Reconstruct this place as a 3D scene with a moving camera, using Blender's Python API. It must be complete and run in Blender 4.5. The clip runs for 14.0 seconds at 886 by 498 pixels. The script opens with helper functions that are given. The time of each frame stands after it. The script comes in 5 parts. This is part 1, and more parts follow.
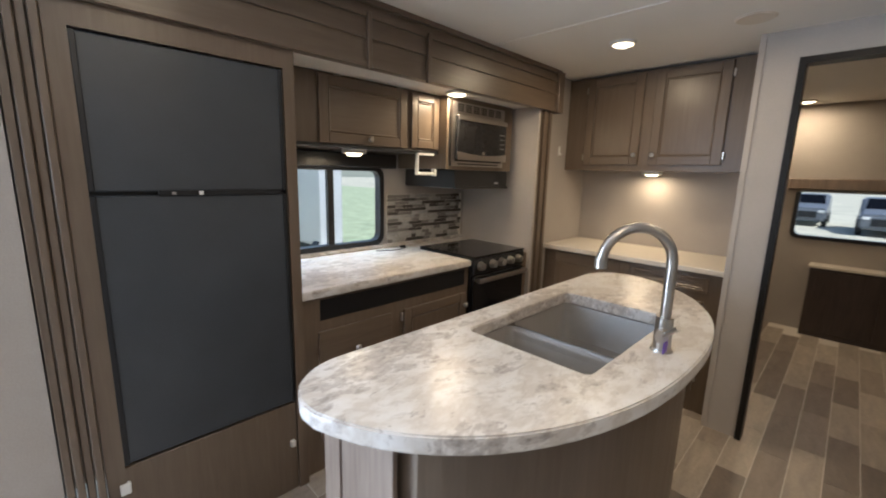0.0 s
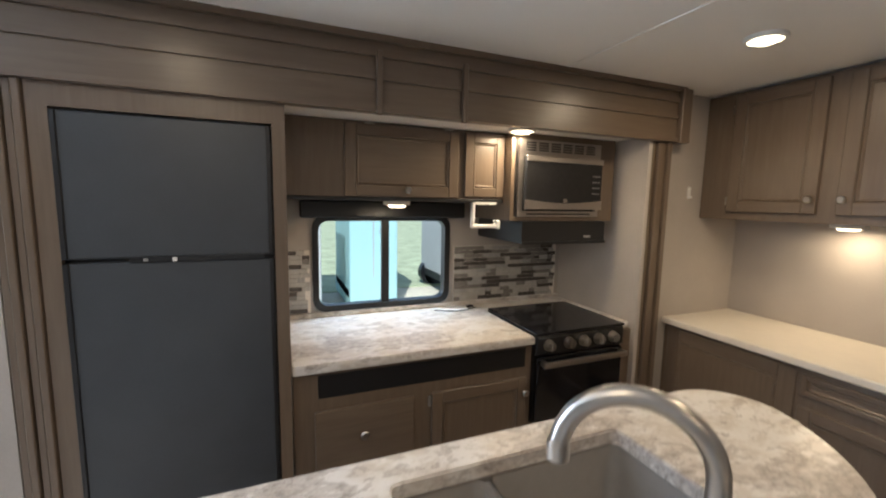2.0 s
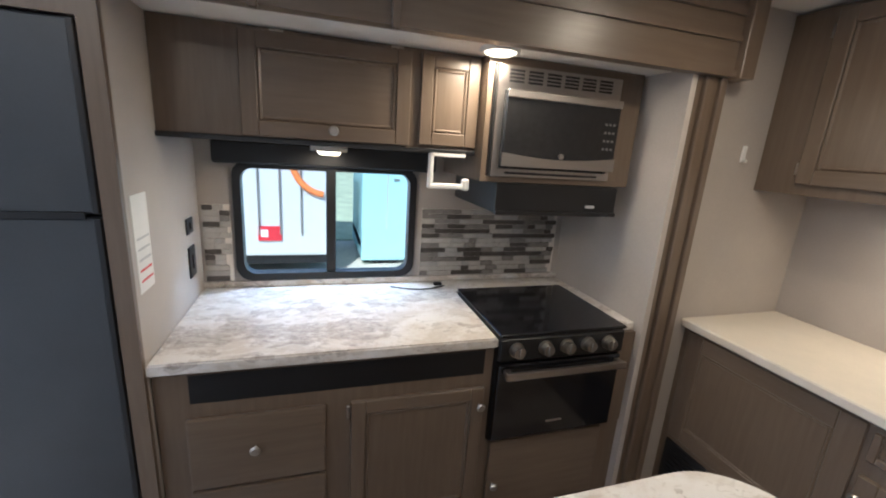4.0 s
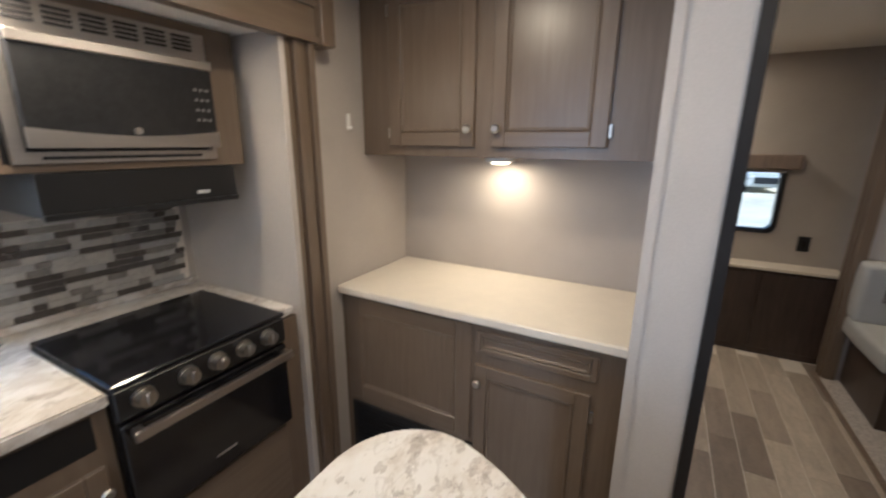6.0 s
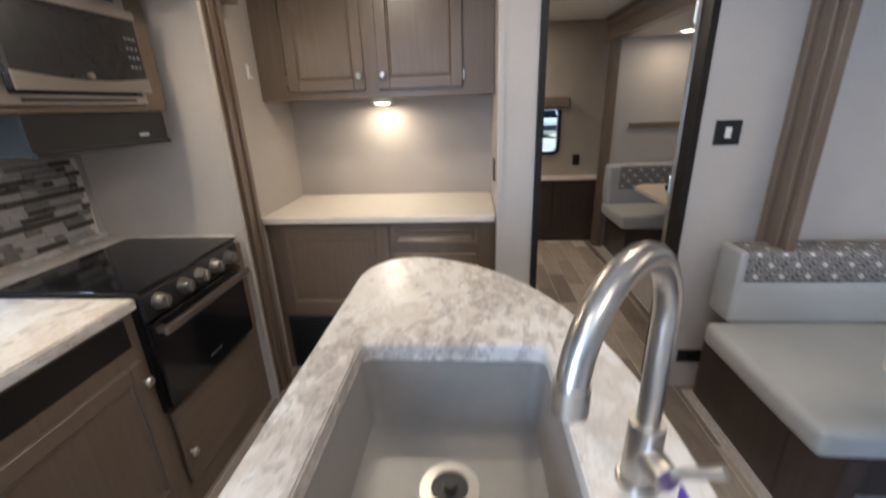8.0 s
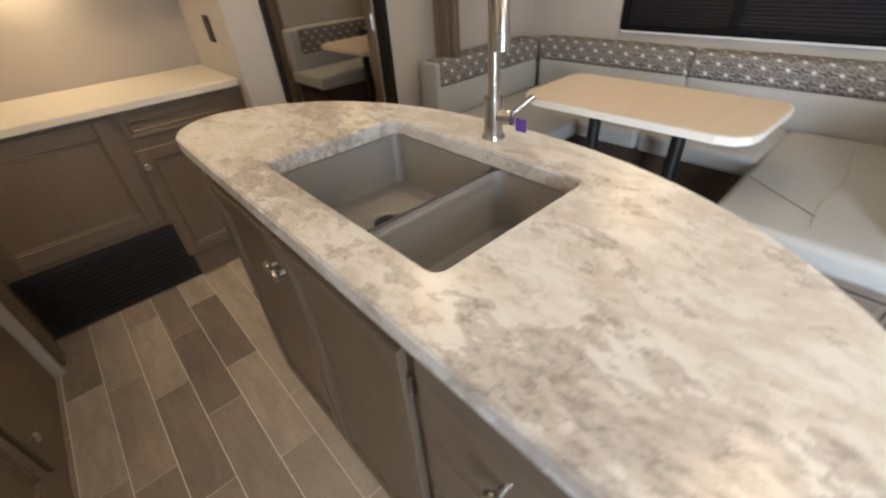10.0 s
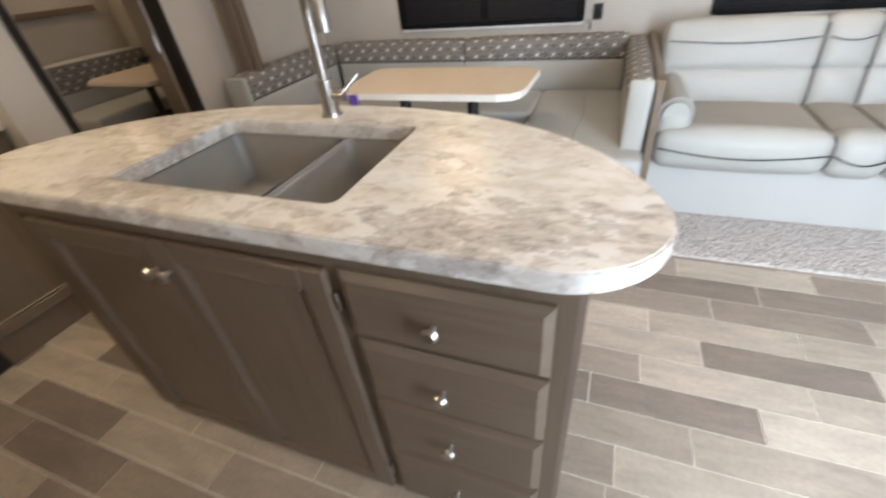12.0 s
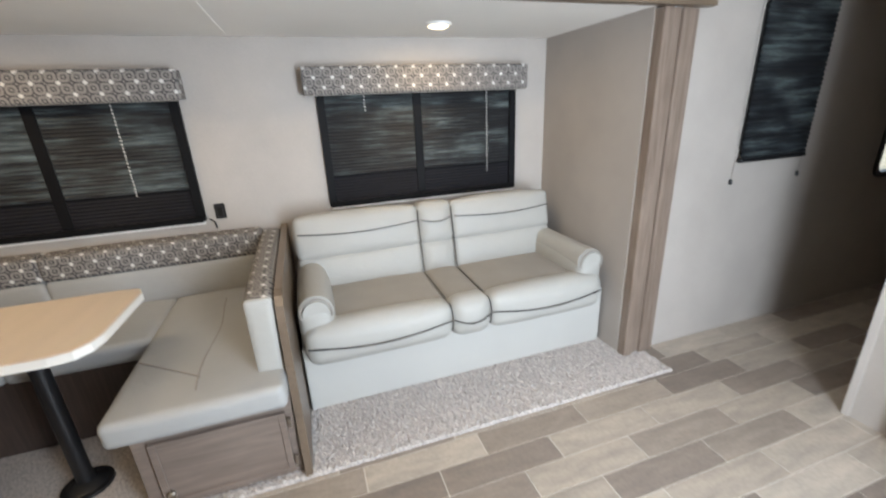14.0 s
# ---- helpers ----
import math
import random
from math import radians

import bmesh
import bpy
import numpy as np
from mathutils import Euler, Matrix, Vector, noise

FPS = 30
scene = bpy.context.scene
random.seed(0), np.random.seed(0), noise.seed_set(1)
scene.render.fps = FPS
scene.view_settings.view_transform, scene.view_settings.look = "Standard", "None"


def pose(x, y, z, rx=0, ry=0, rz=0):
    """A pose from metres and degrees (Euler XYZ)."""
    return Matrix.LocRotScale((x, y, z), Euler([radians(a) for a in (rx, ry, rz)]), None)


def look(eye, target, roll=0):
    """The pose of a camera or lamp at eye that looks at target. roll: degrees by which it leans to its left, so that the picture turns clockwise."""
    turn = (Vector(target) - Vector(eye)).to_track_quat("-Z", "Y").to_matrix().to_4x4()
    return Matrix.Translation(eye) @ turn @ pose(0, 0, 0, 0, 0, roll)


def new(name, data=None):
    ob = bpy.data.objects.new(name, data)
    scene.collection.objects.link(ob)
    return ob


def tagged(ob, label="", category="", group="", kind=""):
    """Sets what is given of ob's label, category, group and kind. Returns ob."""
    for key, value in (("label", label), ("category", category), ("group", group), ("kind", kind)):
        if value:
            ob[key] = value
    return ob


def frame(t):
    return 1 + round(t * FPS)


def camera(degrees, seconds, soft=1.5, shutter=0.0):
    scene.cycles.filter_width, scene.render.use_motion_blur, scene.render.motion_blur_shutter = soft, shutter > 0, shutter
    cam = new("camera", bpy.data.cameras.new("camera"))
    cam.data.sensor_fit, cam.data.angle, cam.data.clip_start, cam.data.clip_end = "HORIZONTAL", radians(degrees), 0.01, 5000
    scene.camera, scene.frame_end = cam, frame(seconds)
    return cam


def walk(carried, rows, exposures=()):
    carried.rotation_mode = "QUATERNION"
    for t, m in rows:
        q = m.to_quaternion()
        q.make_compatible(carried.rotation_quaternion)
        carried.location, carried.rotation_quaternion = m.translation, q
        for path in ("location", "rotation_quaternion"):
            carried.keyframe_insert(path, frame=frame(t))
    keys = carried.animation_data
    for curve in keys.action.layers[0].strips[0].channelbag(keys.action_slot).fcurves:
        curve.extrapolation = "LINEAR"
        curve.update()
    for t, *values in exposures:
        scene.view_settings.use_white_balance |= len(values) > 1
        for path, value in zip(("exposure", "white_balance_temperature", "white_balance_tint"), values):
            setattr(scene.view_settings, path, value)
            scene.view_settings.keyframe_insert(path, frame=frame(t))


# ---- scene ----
cam = camera(94.9, 14.0, soft=2.0, shutter=0.45)
PATH = [
    (0, (0.794, -0.92, 1.416), (-0.595, 0.472, 1.049), 1.5),
    (0.5, (0.865, -0.719, 1.434), (-0.68, 0.5, 1.079), 1.5),
    (1, (0.857, -0.566, 1.421), (-0.813, 0.492, 1.115), 1.0),
    (1.5, (0.817, -0.379, 1.469), (-0.947, 0.527, 1.211), 1.1),
    (2, (0.772, -0.205, 1.537), (-1.066, 0.546, 1.298), 1.1),
    (2.2, (0.753, -0.135, 1.577), (-1.105, 0.561, 1.33), 1.5),
    (4.3, (0.392, 0.325, 1.539), (-1.441, 0.915, 0.998), 3.7),
    (4.5, (0.382, 0.337, 1.511), (-1.428, 0.952, 0.923), 3.7),
    (5, (0.365, 0.433, 1.512), (-1.207, 1.433, 0.784), 4.6),
    (5.5, (0.371, 0.509, 1.501), (-0.832, 1.968, 0.851), 3.4),
    (6, (0.384, 0.526, 1.518), (-0.536, 2.229, 1.014), 0.4),
    (6.5, (0.372, 0.385, 1.534), (-0.294, 2.248, 1.242), -2.0),
    (7, (0.345, 0.198, 1.545), (-0.157, 2.124, 1.347), -2.9),
    (7.5, (0.34, 0.022, 1.51), (-0.026, 1.952, 1.131), -2.9),
    (8, (0.247, -0.134, 1.428), (0.095, 1.743, 0.755), -2.0),
    (8.2, (0.183, -0.205, 1.392), (0.144, 1.638, 0.618), -1.6),
    (9.25, (-0.02, -0.53, 1.36), (0.53, 0.98, 0.40), -3.4),
    (10.3, (-0.4, -0.294, 1.301), (0.753, 0.768, 0.058), -4.8),
    (10.5, (-0.451, -0.276, 1.292), (0.732, 0.684, -0.005), -5.2),
    (11, (-0.516, -0.323, 1.278), (0.704, 0.458, -0.101), -6.9),
    (11.5, (-0.558, -0.389, 1.278), (0.729, 0.346, -0.065), -8.0),
    (12, (-0.537, -0.449, 1.288), (0.947, 0.205, 0.118), -6.3),
    (12.5, (-0.383, -0.623, 1.317), (1.291, -0.485, 0.232), -2.7),
    (13, (-0.277, -0.849, 1.353), (1.402, -1.212, 0.329), -0.9),
    (13.5, (-0.203, -0.908, 1.397), (1.519, -1.471, 0.549), -1.9),
    (14, (-0.1, -0.814, 1.426), (1.695, -1.398, 0.766), -2.6),
]
walk(cam, [(t, look(eye, aim, lean)) for t, eye, aim, lean in PATH],
     exposures=[(0.0, -0.1, 5600, 10), (0.6, -0.17, 6250, 10), (2.2, -0.03, 5500, 10), (4.5, 0.17, 4950, 10), (6.2, 0.36, 5050, 10), (7.0, 0.4, 5050, 10), (8.2, 0.3, 4950, 10),
                (10.3, -0.03, 6200, 10), (11.0, 0.04, 6100, 10), (12.0, 0.06, 6050, 10), (13.0, -0.13, 5900, 10), (14.0, -0.10, 6200, 10)])

# world and daylight
world = bpy.data.worlds.new("sky")
scene.world = world
world.use_nodes = True
wt = world.node_tree
sky = wt.nodes.new("ShaderNodeTexSky")
sky.sky_type = "NISHITA"
sky.sun_disc = False
sky.sun_elevation = radians(50)
sky.sun_rotation = radians(114)
wt.links.new(sky.outputs[0], wt.nodes["Background"].inputs[0])
wt.nodes["Background"].inputs[1].default_value = 0.15

sun_data = bpy.data.lights.new("sun", "SUN")
sun_data.energy = 5.0
sun_data.angle = radians(0.6)
sun_data.color = (1.0, 0.95, 0.88)
sun = new("sun", sun_data)
sun.matrix_world = look((18, -8, 20), (0, 0, 0))


def opening_light(name, eye, target, w, h, watts, color=(0.82, 0.91, 1.0)):
    d = bpy.data.lights.new(name, "AREA")
    d.shape, d.size, d.size_y, d.energy, d.color = "RECTANGLE", w, h, watts, color
    ob = new(name, d)
    ob.matrix_world = look(eye, target)
    return ob


# sky light in the open entrance
opening_light("entrance_daylight", (-0.84, -1.76, 1.0), (1.0, -1.72, 0.75), 0.66, 1.8, 108)
# sky light that falls through the galley window
opening_light("window_daylight", (-1.66, 0.36, 1.78), (-1.2, 0.36, 0.93), 0.84, 0.4, 28, (0.72, 0.88, 1.0))


def lamp_light(x, y, z, watts):
    d = bpy.data.lights.new("lamp_glow", "AREA")
    d.shape, d.size, d.energy, d.color = "DISK", 0.12, watts, (1.0, 0.735, 0.43)
    ob = new("lamp_glow", d)
    ob.location = (x, y, z)
    return ob


# ---- materials ----
def node_mat(name):
    m = bpy.data.materials.new(name)
    m.use_nodes = True
    nt = m.node_tree
    return m, nt, nt.nodes["Principled BSDF"]


def ramp_node(nt, stops):
    r = nt.nodes.new("ShaderNodeValToRGB")
    el = r.color_ramp.elements
    while len(el) < len(stops):
        el.new(0.5)
    for e, (p, c) in zip(el, stops):
        e.position, e.color = p, (*c, 1)
    return r


def coords(nt, scale=(1, 1, 1)):
    t = nt.nodes.new("ShaderNodeTexCoord")
    mp = nt.nodes.new("ShaderNodeMapping")
    mp.inputs["Scale"].default_value = scale
    nt.links.new(t.outputs["Object"], mp.inputs["Vector"])
    return mp.outputs["Vector"]


def noise_node(nt, vec, scale, detail=4, rough=0.55, distort=0.0):
    n = nt.nodes.new("ShaderNodeTexNoise")
    n.inputs["Scale"].default_value = scale
    n.inputs["Detail"].default_value = detail
    n.inputs["Roughness"].default_value = rough
    n.inputs["Distortion"].default_value = distort
    nt.links.new(vec, n.inputs["Vector"])
    return n.outputs["Fac"]


def mix_node(nt, a, b, fac, kind="MIX"):
    m = nt.nodes.new("ShaderNodeMix")
    m.data_type, m.blend_type = "RGBA", kind
    for sock, v in ((m.inputs[6], a), (m.inputs[7], b)):
        if isinstance(v, tuple):
            sock.default_value = (*v, 1)
        else:
            nt.links.new(v, sock)
    if isinstance(fac, (int, float)):
        m.inputs[0].default_value = fac
    else:
        nt.links.new(fac, m.inputs[0])
    return m.outputs[2]


def math_node(nt, op, a, b=None):
    m = nt.nodes.new("ShaderNodeMath")
    m.operation = op
    for sock, v in zip(m.inputs, (a, b)):
        if v is None:
            continue
        if isinstance(v, (int, float)):
            sock.default_value = v
        else:
            nt.links.new(v, sock)
    return m.outputs[0]


def bump_to(nt, bsdf, height, strength, dist=0.002):
    b = nt.nodes.new("ShaderNodeBump")
    b.inputs["Strength"].default_value = strength
    b.inputs["Distance"].default_value = dist
    nt.links.new(height, b.inputs["Height"])
    nt.links.new(b.outputs[0], bsdf.inputs["Normal"])


def plain(name, c, rough=0.5, metal=0.0, vary=0.12, scale=6, bump=0.0, bscale=120, coat=0.0, stretch=(1, 1, 1)):
    """A surface with soft stains at large scale and grain at small scale."""
    m, nt, b = node_mat(name)
    v = coords(nt, stretch)
    big = noise_node(nt, v, scale, 5)
    fine = noise_node(nt, v, bscale, 3)
    both = math_node(nt, "ADD", math_node(nt, "MULTIPLY", big, 0.65), math_node(nt, "MULTIPLY", fine, 0.35))
    lo, hi = tuple(x * (1 - vary) for x in c), tuple(min(1, x * (1 + vary)) for x in c)
    r = ramp_node(nt, [(0.3, lo), (0.7, hi)])
    nt.links.new(both, r.inputs[0])
    nt.links.new(r.outputs[0], b.inputs["Base Color"])
    rr = nt.nodes.new("ShaderNodeMapRange")
    rr.inputs["To Min"].default_value, rr.inputs["To Max"].default_value = max(0.02, rough - 0.07), min(1, rough + 0.07)
    nt.links.new(big, rr.inputs[0])
    nt.links.new(rr.outputs[0], b.inputs["Roughness"])
    b.inputs["Metallic"].default_value = metal
    b.inputs["Coat Weight"].default_value = coat
    if bump:
        bump_to(nt, b, fine, bump)
    return m


def wood(name, dark, light, rough=0.34, axis=2):
    """Foil-wrapped wood with grain along one axis."""
    m, nt, b = node_mat(name)
    st = [34, 34, 34]
    st[axis] = 2.4
    v = coords(nt, tuple(st))
    g = noise_node(nt, v, 1.6, 8, 0.62, 0.35)
    v2 = coords(nt, (3, 3, 3))
    cloud = noise_node(nt, v2, 1.2, 3)
    f = math_node(nt, "ADD", math_node(nt, "MULTIPLY", g, 0.7), math_node(nt, "MULTIPLY", cloud, 0.3))
    r = ramp_node(nt, [(0.34, dark), (0.52, tuple((a + c) / 2 for a, c in zip(dark, light))), (0.68, light)])
    nt.links.new(f, r.inputs[0])
    nt.links.new(r.outputs[0], b.inputs["Base Color"])
    b.inputs["Roughness"].default_value = rough
    bump_to(nt, b, g, 0.06, 0.001)
    return m


def countertop():
    """Laminate with a cream ground, beige drifts and torn, sharp-edged clusters of brown-grey stone flakes."""
    m, nt, b = node_mat("stone_laminate")
    t = nt.nodes.new("ShaderNodeTexCoord")
    swirl = nt.nodes.new("ShaderNodeTexNoise")
    swirl.inputs["Scale"].default_value, swirl.inputs["Detail"].default_value = 4.0, 3
    nt.links.new(t.outputs["Object"], swirl.inputs["Vector"])
    push = nt.nodes.new("ShaderNodeVectorMath")
    push.operation = "MULTIPLY_ADD"
    push.inputs[1].default_value = (0.1, 0.1, 0.1)
    nt.links.new(swirl.outputs["Color"], push.inputs[0])
    nt.links.new(t.outputs["Object"], push.inputs[2])
    mp = nt.nodes.new("ShaderNodeMapping")
    mp.inputs["Scale"].default_value = (1.5, 0.8, 1.5)
    nt.links.new(push.outputs[0], mp.inputs["Vector"])
    v = mp.outputs[0]
    where = noise_node(nt, v, 3.2, 3, 0.5)
    torn = noise_node(nt, v, 19.0, 12, 0.64)
    drift = noise_node(nt, v, 9.0, 9, 0.62)
    fleck = noise_node(nt, v, 46, 6, 0.66)
    thread = noise_node(nt, v, 4.4, 7, 0.58)
    ground = ramp_node(nt, [(0.40, (0.69, 0.665, 0.635)), (0.50, (0.64, 0.605, 0.56)), (0.57, (0.545, 0.495, 0.44)), (0.66, (0.62, 0.585, 0.54))])
    nt.links.new(drift, ground.inputs[0])
    mask = math_node(nt, "ADD", torn, math_node(nt, "MULTIPLY", math_node(nt, "SUBTRACT", where, 0.5), 0.95))
    edge = ramp_node(nt, [(0.53, (0, 0, 0)), (0.552, (0.6, 0.6, 0.6)), (0.60, (0.4, 0.4, 0.4)), (0.64, (0.9, 0.9, 0.9)), (0.70, (0.55, 0.55, 0.55))])
    nt.links.new(mask, edge.inputs[0])
    flake = ramp_node(nt, [(0.36, (0.20, 0.165, 0.145)), (0.50, (0.32, 0.275, 0.24)), (0.64, (0.45, 0.41, 0.375))])
    nt.links.new(fleck, flake.inputs[0])
    c1 = mix_node(nt, ground.outputs[0], flake.outputs[0], edge.outputs[0])
    line = math_node(nt, "ABSOLUTE", math_node(nt, "SUBTRACT", thread, 0.5))
    crack = ramp_node(nt, [(0.002, (0.32, 0.32, 0.32)), (0.012, (0, 0, 0))])
    nt.links.new(line, crack.inputs[0])
    c2 = mix_node(nt, c1, (0.36, 0.31, 0.27), crack.outputs[0])
    dust = ramp_node(nt, [(0.57, (0, 0, 0)), (0.64, (0.45, 0.45, 0.45))])
    nt.links.new(fleck, dust.inputs[0])
    nt.links.new(mix_node(nt, c2, (0.48, 0.435, 0.39), dust.outputs[0]), b.inputs["Base Color"])
    b.inputs["Roughness"].default_value = 0.29
    bump_to(nt, b, fleck, 0.08, 0.0006)
    return m


def tile_mat(name="floor_plank", bright=1.0):
    m, nt, b = node_mat(name)
    info = nt.nodes.new("ShaderNodeObjectInfo")
    geo = nt.nodes.new("ShaderNodeNewGeometry")
    rnd = math_node(nt, "FRACT", math_node(nt, "ADD", info.outputs["Random"], geo.outputs["Random Per Island"]))
    base = ramp_node(nt, [(0.0, (0.205, 0.168, 0.140)), (0.3, (0.29, 0.24, 0.200)), (0.55, (0.39, 0.333, 0.274)), (1.0, (0.495, 0.432, 0.357))])
    nt.links.new(rnd, base.inputs[0])
    t = nt.nodes.new("ShaderNodeTexCoord")
    add = nt.nodes.new("ShaderNodeVectorMath")
    add.operation = "ADD"
    comb = nt.nodes.new("ShaderNodeCombineXYZ")
    nt.links.new(math_node(nt, "MULTIPLY", rnd, 37.0), comb.inputs[0])
    nt.links.new(math_node(nt, "MULTIPLY", rnd, 91.0), comb.inputs[1])
    nt.links.new(t.outputs["Object"], add.inputs[0])
    nt.links.new(comb.outputs[0], add.inputs[1])
    mp = nt.nodes.new("ShaderNodeMapping")
    mp.inputs["Scale"].default_value = (14, 3.5, 1)
    nt.links.new(add.outputs[0], mp.inputs["Vector"])
    g = noise_node(nt, mp.outputs[0], 1.3, 7, 0.65, 0.4)
    speck = noise_node(nt, add.outputs[0], 60, 4)
    r = ramp_node(nt, [(0.3, (0.72, 0.72, 0.73)), (0.7, (1.12, 1.1, 1.08))])
    nt.links.new(g, r.inputs[0])
    c = mix_node(nt, base.outputs[0], r.outputs[0], 0.9, "MULTIPLY")
    r2 = ramp_node(nt, [(0.3, (0.85, 0.85, 0.85)), (0.6, (1, 1, 1))])
    nt.links.new(speck, r2.inputs[0])
    nt.links.new(mix_node(nt, c, r2.outputs[0], 0.8, "MULTIPLY"), b.inputs["Base Color"])
    b.inputs["Roughness"].default_value = 0.42
    bump_to(nt, b, g, 0.1, 0.001)
    return m


def fabric_pattern(name="patterned_fabric", wrap=""):
    """Grey-brown upholstery with linked rounded squares and pale crosses at every second joint."""
    m, nt, b = node_mat(name)
    t = nt.nodes.new("ShaderNodeTexCoord")
    s = nt.nodes.new("ShaderNodeSeparateXYZ")
    nt.links.new(t.outputs["Object"], s.inputs[0])
    cell = 0.05
    u, w = math_node(nt, "ADD", s.outputs[0], s.outputs[1]), s.outputs[2]
    if wrap == "-y":
        u, w = s.outputs[0], math_node(nt, "SUBTRACT", s.outputs[2], s.outputs[1])
    elif wrap == "y":
        u, w = s.outputs[0], math_node(nt, "ADD", s.outputs[2], s.outputs[1])
    elif wrap == "x":
        u, w = s.outputs[1], math_node(nt, "ADD", s.outputs[2], s.outputs[0])
    u, w = math_node(nt, "DIVIDE", u, cell), math_node(nt, "DIVIDE", w, cell)
    fu = math_node(nt, "ABSOLUTE", math_node(nt, "SUBTRACT", math_node(nt, "FRACT", u), 0.5))
    fw = math_node(nt, "ABSOLUTE", math_node(nt, "SUBTRACT", math_node(nt, "FRACT", w), 0.5))
    d = math_node(nt, "POWER", math_node(nt, "ADD", math_node(nt, "POWER", fu, 3.0), math_node(nt, "POWER", fw, 3.0)), 0.333)
    ring = math_node(nt, "ABSOLUTE", math_node(nt, "SUBTRACT", math_node(nt, "FRACT", math_node(nt, "MULTIPLY", d, 3.0)), 0.5))
    r = ramp_node(nt, [(0.10, (0.055, 0.052, 0.055)), (0.2, (0.27, 0.25, 0.232))])
    nt.links.new(ring, r.inputs[0])
    iu, iw = math_node(nt, "FLOOR", math_node(nt, "ADD", u, 0.5)), math_node(nt, "FLOOR", math_node(nt, "ADD", w, 0.5))
    odd = math_node(nt, "ABSOLUTE", math_node(nt, "MODULO", math_node(nt, "ADD", iu, iw), 2.0))
    star = math_node(nt, "ADD", math_node(nt, "ADD", math_node(nt, "SUBTRACT", 0.5, fu), math_node(nt, "SUBTRACT", 0.5, fw)), odd)
    r2 = ramp_node(nt, [(0.21, (1, 1, 1)), (0.27, (0, 0, 0))])
    nt.links.new(star, r2.inputs[0])
    c = mix_node(nt, r.outputs[0], (0.72, 0.70, 0.67), r2.outputs[0])
    weave = noise_node(nt, t.outputs["Object"], 240, 2)
    r3 = ramp_node(nt, [(0.3, (0.8, 0.8, 0.8)), (0.7, (1, 1, 1))])
    nt.links.new(weave, r3.inputs[0])
    nt.links.new(mix_node(nt, c, r3.outputs[0], 0.8, "MULTIPLY"), b.inputs["Base Color"])
    b.inputs["Roughness"].default_value = 0.75
    bump_to(nt, b, weave, 0.25, 0.001)
    return m


def glowing(name, c, strength):
    m, nt, b = node_mat(name)
    b.inputs["Base Color"].default_value = (0.9, 0.88, 0.82, 1)
    b.inputs["Emission Color"].default_value = (*c, 1)
    b.inputs["Emission Strength"].default_value = strength
    return m


def glass_mat():
    m, nt, b = node_mat("window_glass")
    b.inputs["Base Color"].default_value = (0.93, 0.97, 0.96, 1)
    b.inputs["Roughness"].default_value = 0.01
    b.inputs["Transmission Weight"].default_value = 1.0
    b.inputs["IOR"].default_value = 1.1
    return m


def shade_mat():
    """Dark pleated night shade; streaks of daylight are painted in its colour, and a little shines through."""
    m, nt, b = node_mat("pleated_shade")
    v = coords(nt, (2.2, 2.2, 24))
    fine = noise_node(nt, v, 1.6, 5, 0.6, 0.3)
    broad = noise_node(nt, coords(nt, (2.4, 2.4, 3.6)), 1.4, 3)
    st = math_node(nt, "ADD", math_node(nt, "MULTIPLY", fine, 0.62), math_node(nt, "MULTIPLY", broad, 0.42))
    # pale streaks in the colour stand in for daylight behind the pleats
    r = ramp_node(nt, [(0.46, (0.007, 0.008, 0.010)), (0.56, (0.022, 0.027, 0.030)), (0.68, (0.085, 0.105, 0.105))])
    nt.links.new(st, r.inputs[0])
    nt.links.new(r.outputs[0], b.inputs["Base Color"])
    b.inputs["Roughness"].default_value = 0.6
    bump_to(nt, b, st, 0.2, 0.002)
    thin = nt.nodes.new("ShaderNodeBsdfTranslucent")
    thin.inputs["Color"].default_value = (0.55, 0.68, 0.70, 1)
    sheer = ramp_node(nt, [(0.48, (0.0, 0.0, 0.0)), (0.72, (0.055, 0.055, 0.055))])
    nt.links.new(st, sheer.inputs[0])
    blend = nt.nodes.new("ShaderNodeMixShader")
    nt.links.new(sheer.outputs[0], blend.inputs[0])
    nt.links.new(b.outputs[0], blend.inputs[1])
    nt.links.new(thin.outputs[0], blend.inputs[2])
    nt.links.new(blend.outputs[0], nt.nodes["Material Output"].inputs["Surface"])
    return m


def creased(m):
    """Soft puckers and pulls over the fine grain of upholstery."""
    nt = m.node_tree
    b = nt.nodes["Principled BSDF"]
    grain = b.inputs["Normal"].links[0].from_node
    wrinkle = nt.nodes.new("ShaderNodeBump")
    wrinkle.inputs["Strength"].default_value = 0.35
    wrinkle.inputs["Distance"].default_value = 0.008
    nt.links.new(noise_node(nt, coords(nt, (1.0, 1.0, 2.2)), 13, 4, 0.5, 0.6), wrinkle.inputs["Height"])
    nt.links.new(wrinkle.outputs[0], grain.inputs["Normal"])
    return m


def dull(m, level=0.15):
    m.node_tree.nodes["Principled BSDF"].inputs["Specular IOR Level"].default_value = level
    return m


